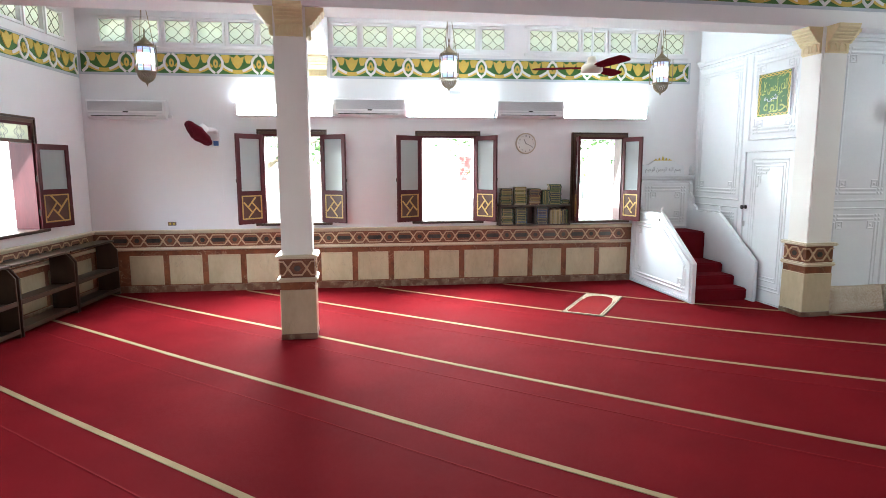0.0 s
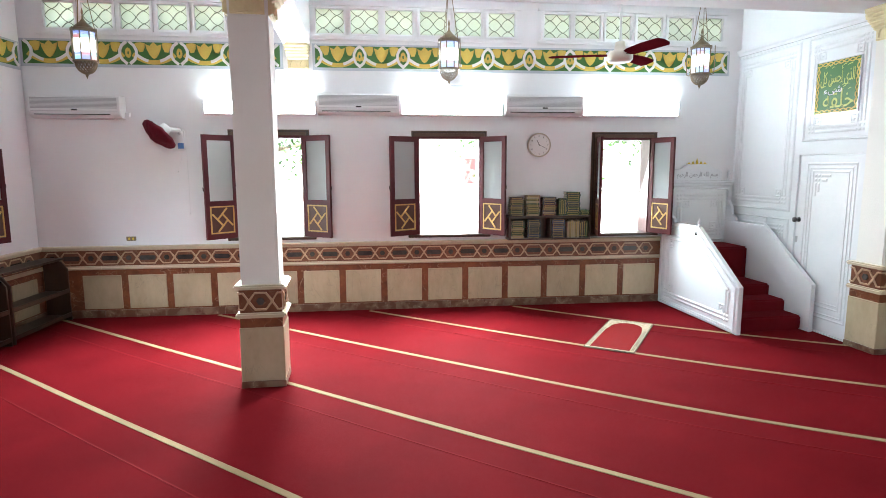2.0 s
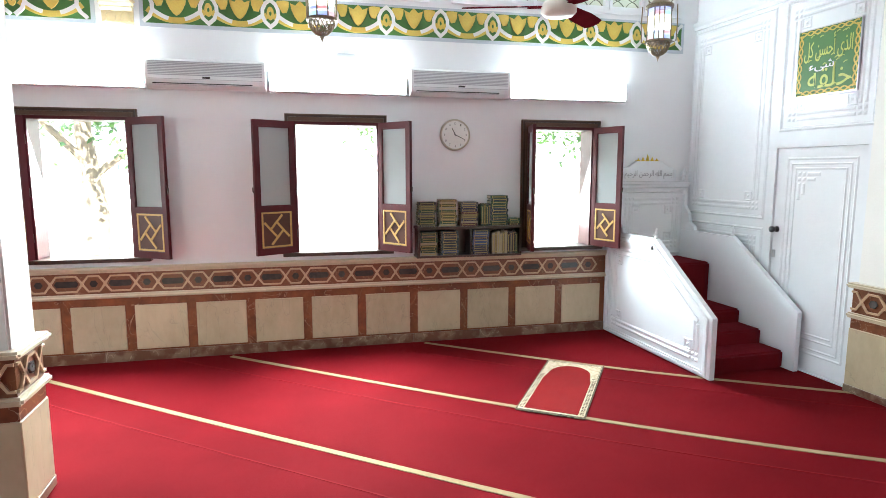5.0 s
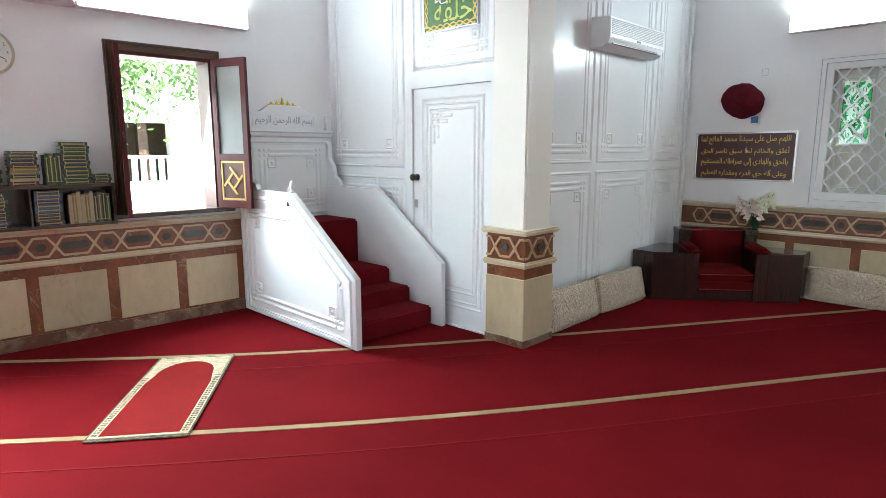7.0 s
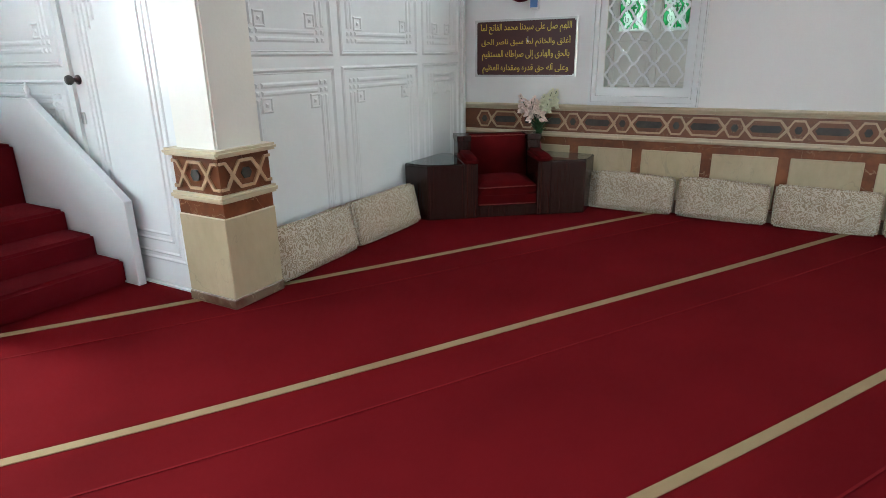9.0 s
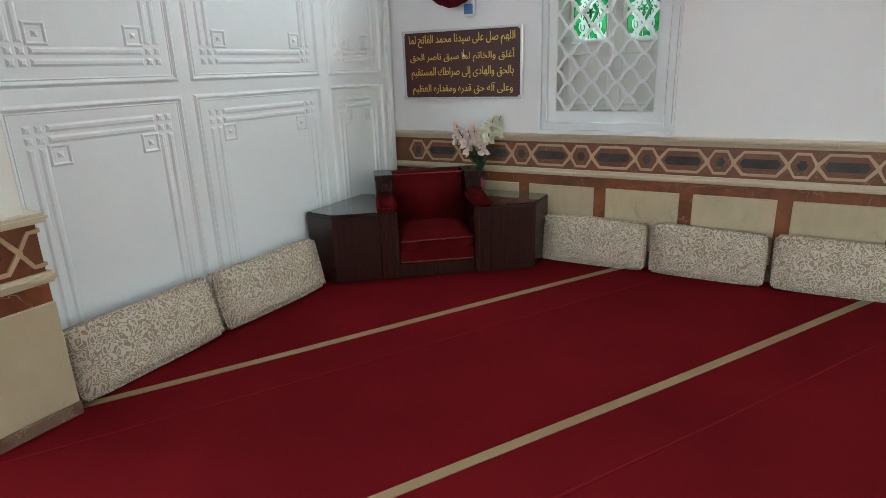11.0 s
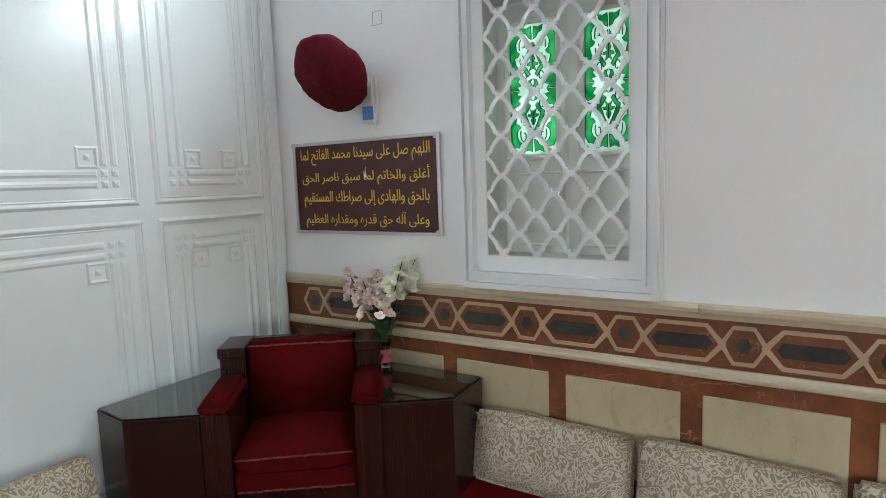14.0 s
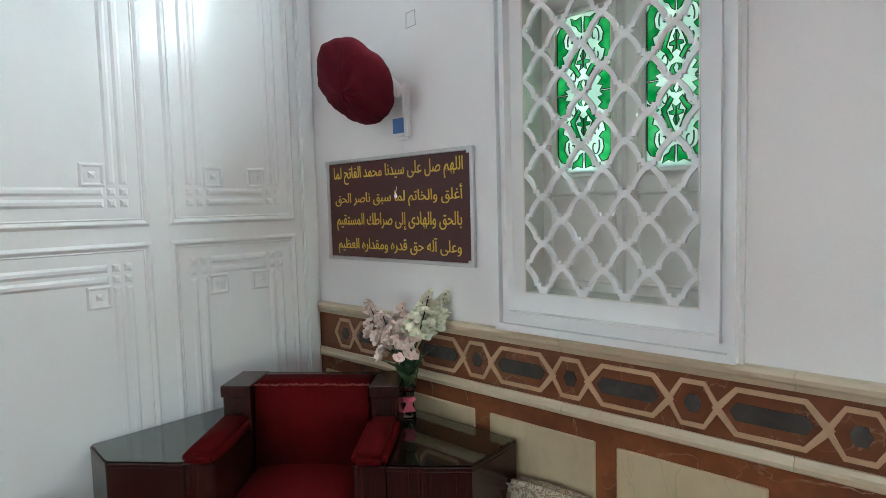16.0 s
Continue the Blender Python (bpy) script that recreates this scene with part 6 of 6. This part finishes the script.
for j in range(34):
    ang, ln, tilt = rnd.uniform(0, 360), rnd.uniform(0.13, 0.22), rnd.uniform(10, 58)
    bm = bmesh.new()
    pts = [(0, 0), (0.016, 0.3), (0.019, 0.55), (0.010, 0.85), (0, 1.0), (-0.010, 0.85), (-0.019, 0.55), (-0.016, 0.3)]
    mm = pose(0, 0, rnd.uniform(0.12, 0.20), 0, 0, ang) @ pose(0, 0, 0, 90 - tilt, 0, 0)
    mid = [bm.verts.new(mm @ Vector((0, y * ln, 0.02 * math.sin(3 * y)))) for y in (0.3, 0.6, 0.85)]
    edge = [bm.verts.new(mm @ Vector((x, y * ln, 0.006 + 0.02 * math.sin(3 * y)))) for x, y in pts]
    bm.faces.new((edge[0], edge[1], mid[0], edge[7]))
    bm.faces.new((edge[1], edge[2], mid[1], mid[0]))
    bm.faces.new((edge[7], mid[0], mid[1], edge[6]))
    bm.faces.new((edge[2], edge[3], mid[2], mid[1]))
    bm.faces.new((edge[6], mid[1], mid[2], edge[5]))
    bm.faces.new((edge[3], edge[4], edge[5], mid[2]))
    part("leaf", bm, LEAF, fl)

# ---- prayer mat ----
PM = pose(2.795, 6.775, 0.004, 0, 0, -36.5)
mat_ob = thing("prayer_mat", "small red prayer mat with a cream arch lying on carpet", "mat", PM)
MW, ML = 0.535, 1.29
part("backing", rbox(-MW / 2, MW / 2, 0, ML, 0, 0.007, 0.002, 1), MATDARK, mat_ob, "dark bound edge")
part("border", ring(bmesh.new(), [(-MW / 2 + 0.012, 0.03), (MW / 2 - 0.012, 0.03), (MW / 2 - 0.012, ML - 0.012), (-MW / 2 + 0.012, ML - 0.012)],
                    [(-MW / 2 + 0.055, 0.045), (MW / 2 - 0.055, 0.045), (MW / 2 - 0.055, ML - 0.06), (-MW / 2 + 0.055, ML - 0.06)], 0.004, 0.009, "z"), MATCREAM, mat_ob, "cream patterned border")
part("spandrel", boxes((-MW / 2 + 0.055, MW / 2 - 0.055, 0.045, ML - 0.06, 0.004, 0.0088)), MATCREAM, mat_ob, "cream patterned end")
hw = MW / 2 - 0.06
arch = [(-hw, 0.05), (hw, 0.05), (hw, 0.78), (hw * 0.94, 0.86)] + [(hw * 0.9 * math.cos(a), 0.88 + 0.29 * math.sin(a) ** 0.75) for a in np.linspace(0.08, math.pi - 0.08, 19)] + [(-hw * 0.94, 0.86), (-hw, 0.78)]
part("red_field", prism(bmesh.new(), arch, 0.0088, 0.0105, "z"), MATRED, mat_ob, "bright red arched field")
bm = bmesh.new()
r = random.Random(12)
for s in (-1, 1):
    for k in range(27):
        y = 0.055 + k * 0.030
        for u in (0.020, 0.037):
            v = u + r.uniform(-0.002, 0.002)
            box(bm, s * (MW / 2 - v - 0.013), s * (MW / 2 - v), y + r.uniform(0, 0.004), y + r.uniform(0.013, 0.021), 0.009, 0.0102)
    box(bm, s * (MW / 2 - 0.058), s * (MW / 2 - 0.012), 0.872, 0.880, 0.009, 0.0102)
    box(bm, s * (MW / 2 - 0.0155), s * (MW / 2 - 0.0195), 0.9, ML - 0.02, 0.009, 0.0102)
box(bm, -MW / 2 + 0.02, MW / 2 - 0.02, ML - 0.036, ML - 0.030, 0.009, 0.0102)
tagged(part("border_dashes", bm, MATDARK, mat_ob, "dark border dashes"), kind="stuff")

# ---- outside ----
structure("ground", boxes((-60, 60, 9.6, 80, -0.35, -0.15), (-60, -5.4, -40, 9.6, -0.35, -0.15), (9.2, 60, -40, 9.6, -0.35, -0.15)), PAVING, "pale paved courtyard", "ground")
yard = thing("courtyard_building", "sunlit white courtyard building with red shutters and an arched gate", "building", pose(0, 16.5, -0.15))
part("wall", wall_cells(bmesh.new(), -16, 9.5, 0, 5.5, 0, 0.4, [(3.05, 3.75, 1.65, 2.3), (-3.6, -2.1, 0.3, 3.1), (5.75, 6.80, 1.03, 2.23)]), STUCCO, yard)
part("roof_edge", boxes((-16.2, 9.7, -0.25, 0.5, 5.5, 5.7)), STUCCO, yard)
shut = part("window", boxes((3.05, 3.75, 0.06, 0.10, 1.65, 2.3)), OUTRED, yard, "closed red shutters")
bm = bmesh.new()
for k in range(12):
    box(bm, 3.08, 3.38, 0.03, 0.06, 1.67 + 0.052 * k, 1.70 + 0.052 * k)
    box(bm, 3.42, 3.72, 0.03, 0.06, 1.67 + 0.052 * k, 1.70 + 0.052 * k)
part("slats", bm, OUTRED, shut)
gate = part("gate", boxes((-3.6, -2.1, 0.25, 0.3, 0.3, 3.1)), STUCCO, yard, "pale arched gate")
bm = bmesh.new()
archp = [(-2.85 + 0.55 * math.cos(a), 1.9 + 0.55 * math.sin(a)) for a in np.linspace(0, math.pi, 17)]
ribbon(bm, [(-2.3, 0.4)] + archp + [(-3.4, 0.4)], 0.06, 0.18, 0.25)
for k in range(9):
    ribbon(bm, [(-3.35 + 0.11 * k, 0.5), (-3.05 + 0.11 * k, 2.2)], 0.025, 0.2, 0.25)
for k in range(10):
    ribbon(bm, [(-3.5 + 0.14 * k, 2.75), (-3.36 + 0.14 * k, 2.95)], 0.02, 0.2, 0.25)
    ribbon(bm, [(-3.5 + 0.14 * k, 2.95), (-3.36 + 0.14 * k, 2.75)], 0.02, 0.2, 0.252)
part("gate_bars", bm, GREYP, gate)


def tree(m, seed, h, spread):
    r = random.Random(seed)
    t = thing("tree", "leafy courtyard tree with a pale trunk", "tree", m, "trees")
    bm = bmesh.new()
    tube(bm, [(0, 0, 0), (0.1, 0.05, h * 0.25), (-0.05, 0.1, h * 0.5), (0.1, 0, h * 0.8)], [0.2, 0.16, 0.12, 0.05], 10)
    tips = []
    for k in range(11):
        a, z = r.uniform(0, 2 * math.pi), h * r.uniform(0.35, 0.7)
        tip = Vector((spread * math.cos(a) * r.uniform(0.5, 1), spread * math.sin(a) * r.uniform(0.5, 1), z + h * r.uniform(0.05, 0.3)))
        tube(bm, [(0, 0.05, z), tip * 0.5 + Vector((0, 0, z * 0.5 + 0.2)), tip], [0.07, 0.045, 0.015], 6)
        tips += [tip, tip * 0.7 + Vector((0, 0, z * 0.3 + 0.1))]
    part("trunk", bm, BARK, t)
    verts, faces = [], []
    for tip in tips:
        for q in range(170):
            p = tip + Vector((r.gauss(0, 0.42), r.gauss(0, 0.42), r.gauss(0, 0.3)))
            u = Vector((r.uniform(-1, 1), r.uniform(-1, 1), r.uniform(-1, 1))).normalized() * 0.075
            v = u.cross(Vector((r.uniform(-1, 1), r.uniform(-1, 1), r.uniform(-1, 1)))).normalized() * 0.032
            i = len(verts)
            verts += [p - u, p + v, p + u, p - v]
            faces.append((i, i + 1, i + 2, i + 3))
    me = bpy.data.meshes.new("crown")
    me.from_pydata([tuple(v) for v in verts], [], faces)
    me.materials.append(FOLI)
    ob = new("crown", me)
    ob.parent = t
    tagged(ob, "loose green leaves", kind="stuff")
    return t


tree(pose(9.5, 14.5, -0.15), 1, 4.8, 2.2)
tree(pose(-2.0, 13.2, -0.15), 2, 5.2, 2.0)
tree(pose(3.9, 14.6, -0.15), 5, 5.4, 1.9)
tree(pose(8.3, 15.2, -0.15), 7, 6.2, 2.7)
tree(pose(-9.0, 8.5, -0.15), 3, 4.6, 2.0)
tree(pose(12.6, 5.6, -0.15), 4, 4.4, 1.9)
# ---- porch opening with a white balustrade in the courtyard building ----
part("porch_back", boxes((5.0, 7.6, 1.3, 1.4, 0, 3.0), (5.0, 7.6, 0.4, 1.3, 2.9, 3.0), (5.0, 5.1, 0.4, 1.3, 0, 2.9), (7.5, 7.6, 0.4, 1.3, 0, 2.9)), BARK, yard, "shaded brown porch")
part("porch_post", rbox(6.25, 6.45, 0.45, 0.62, 0, 2.9, 0.01, 1), WALNUT, yard, "brown wooden porch post")
part("balustrade_rail", rbox(5.75, 6.80, 0.02, 0.10, 1.50, 1.56, 0.006, 1), FENCEW, yard)
SLAT = mesh_of("slat", boxes((-0.055, 0.055, 0.03, 0.07, 1.03, 1.50)), FENCEW)
for k in range(6):
    part("slat", SLAT, FENCEW, yard, m=pose(5.84 + 0.175 * k, 0, 0))
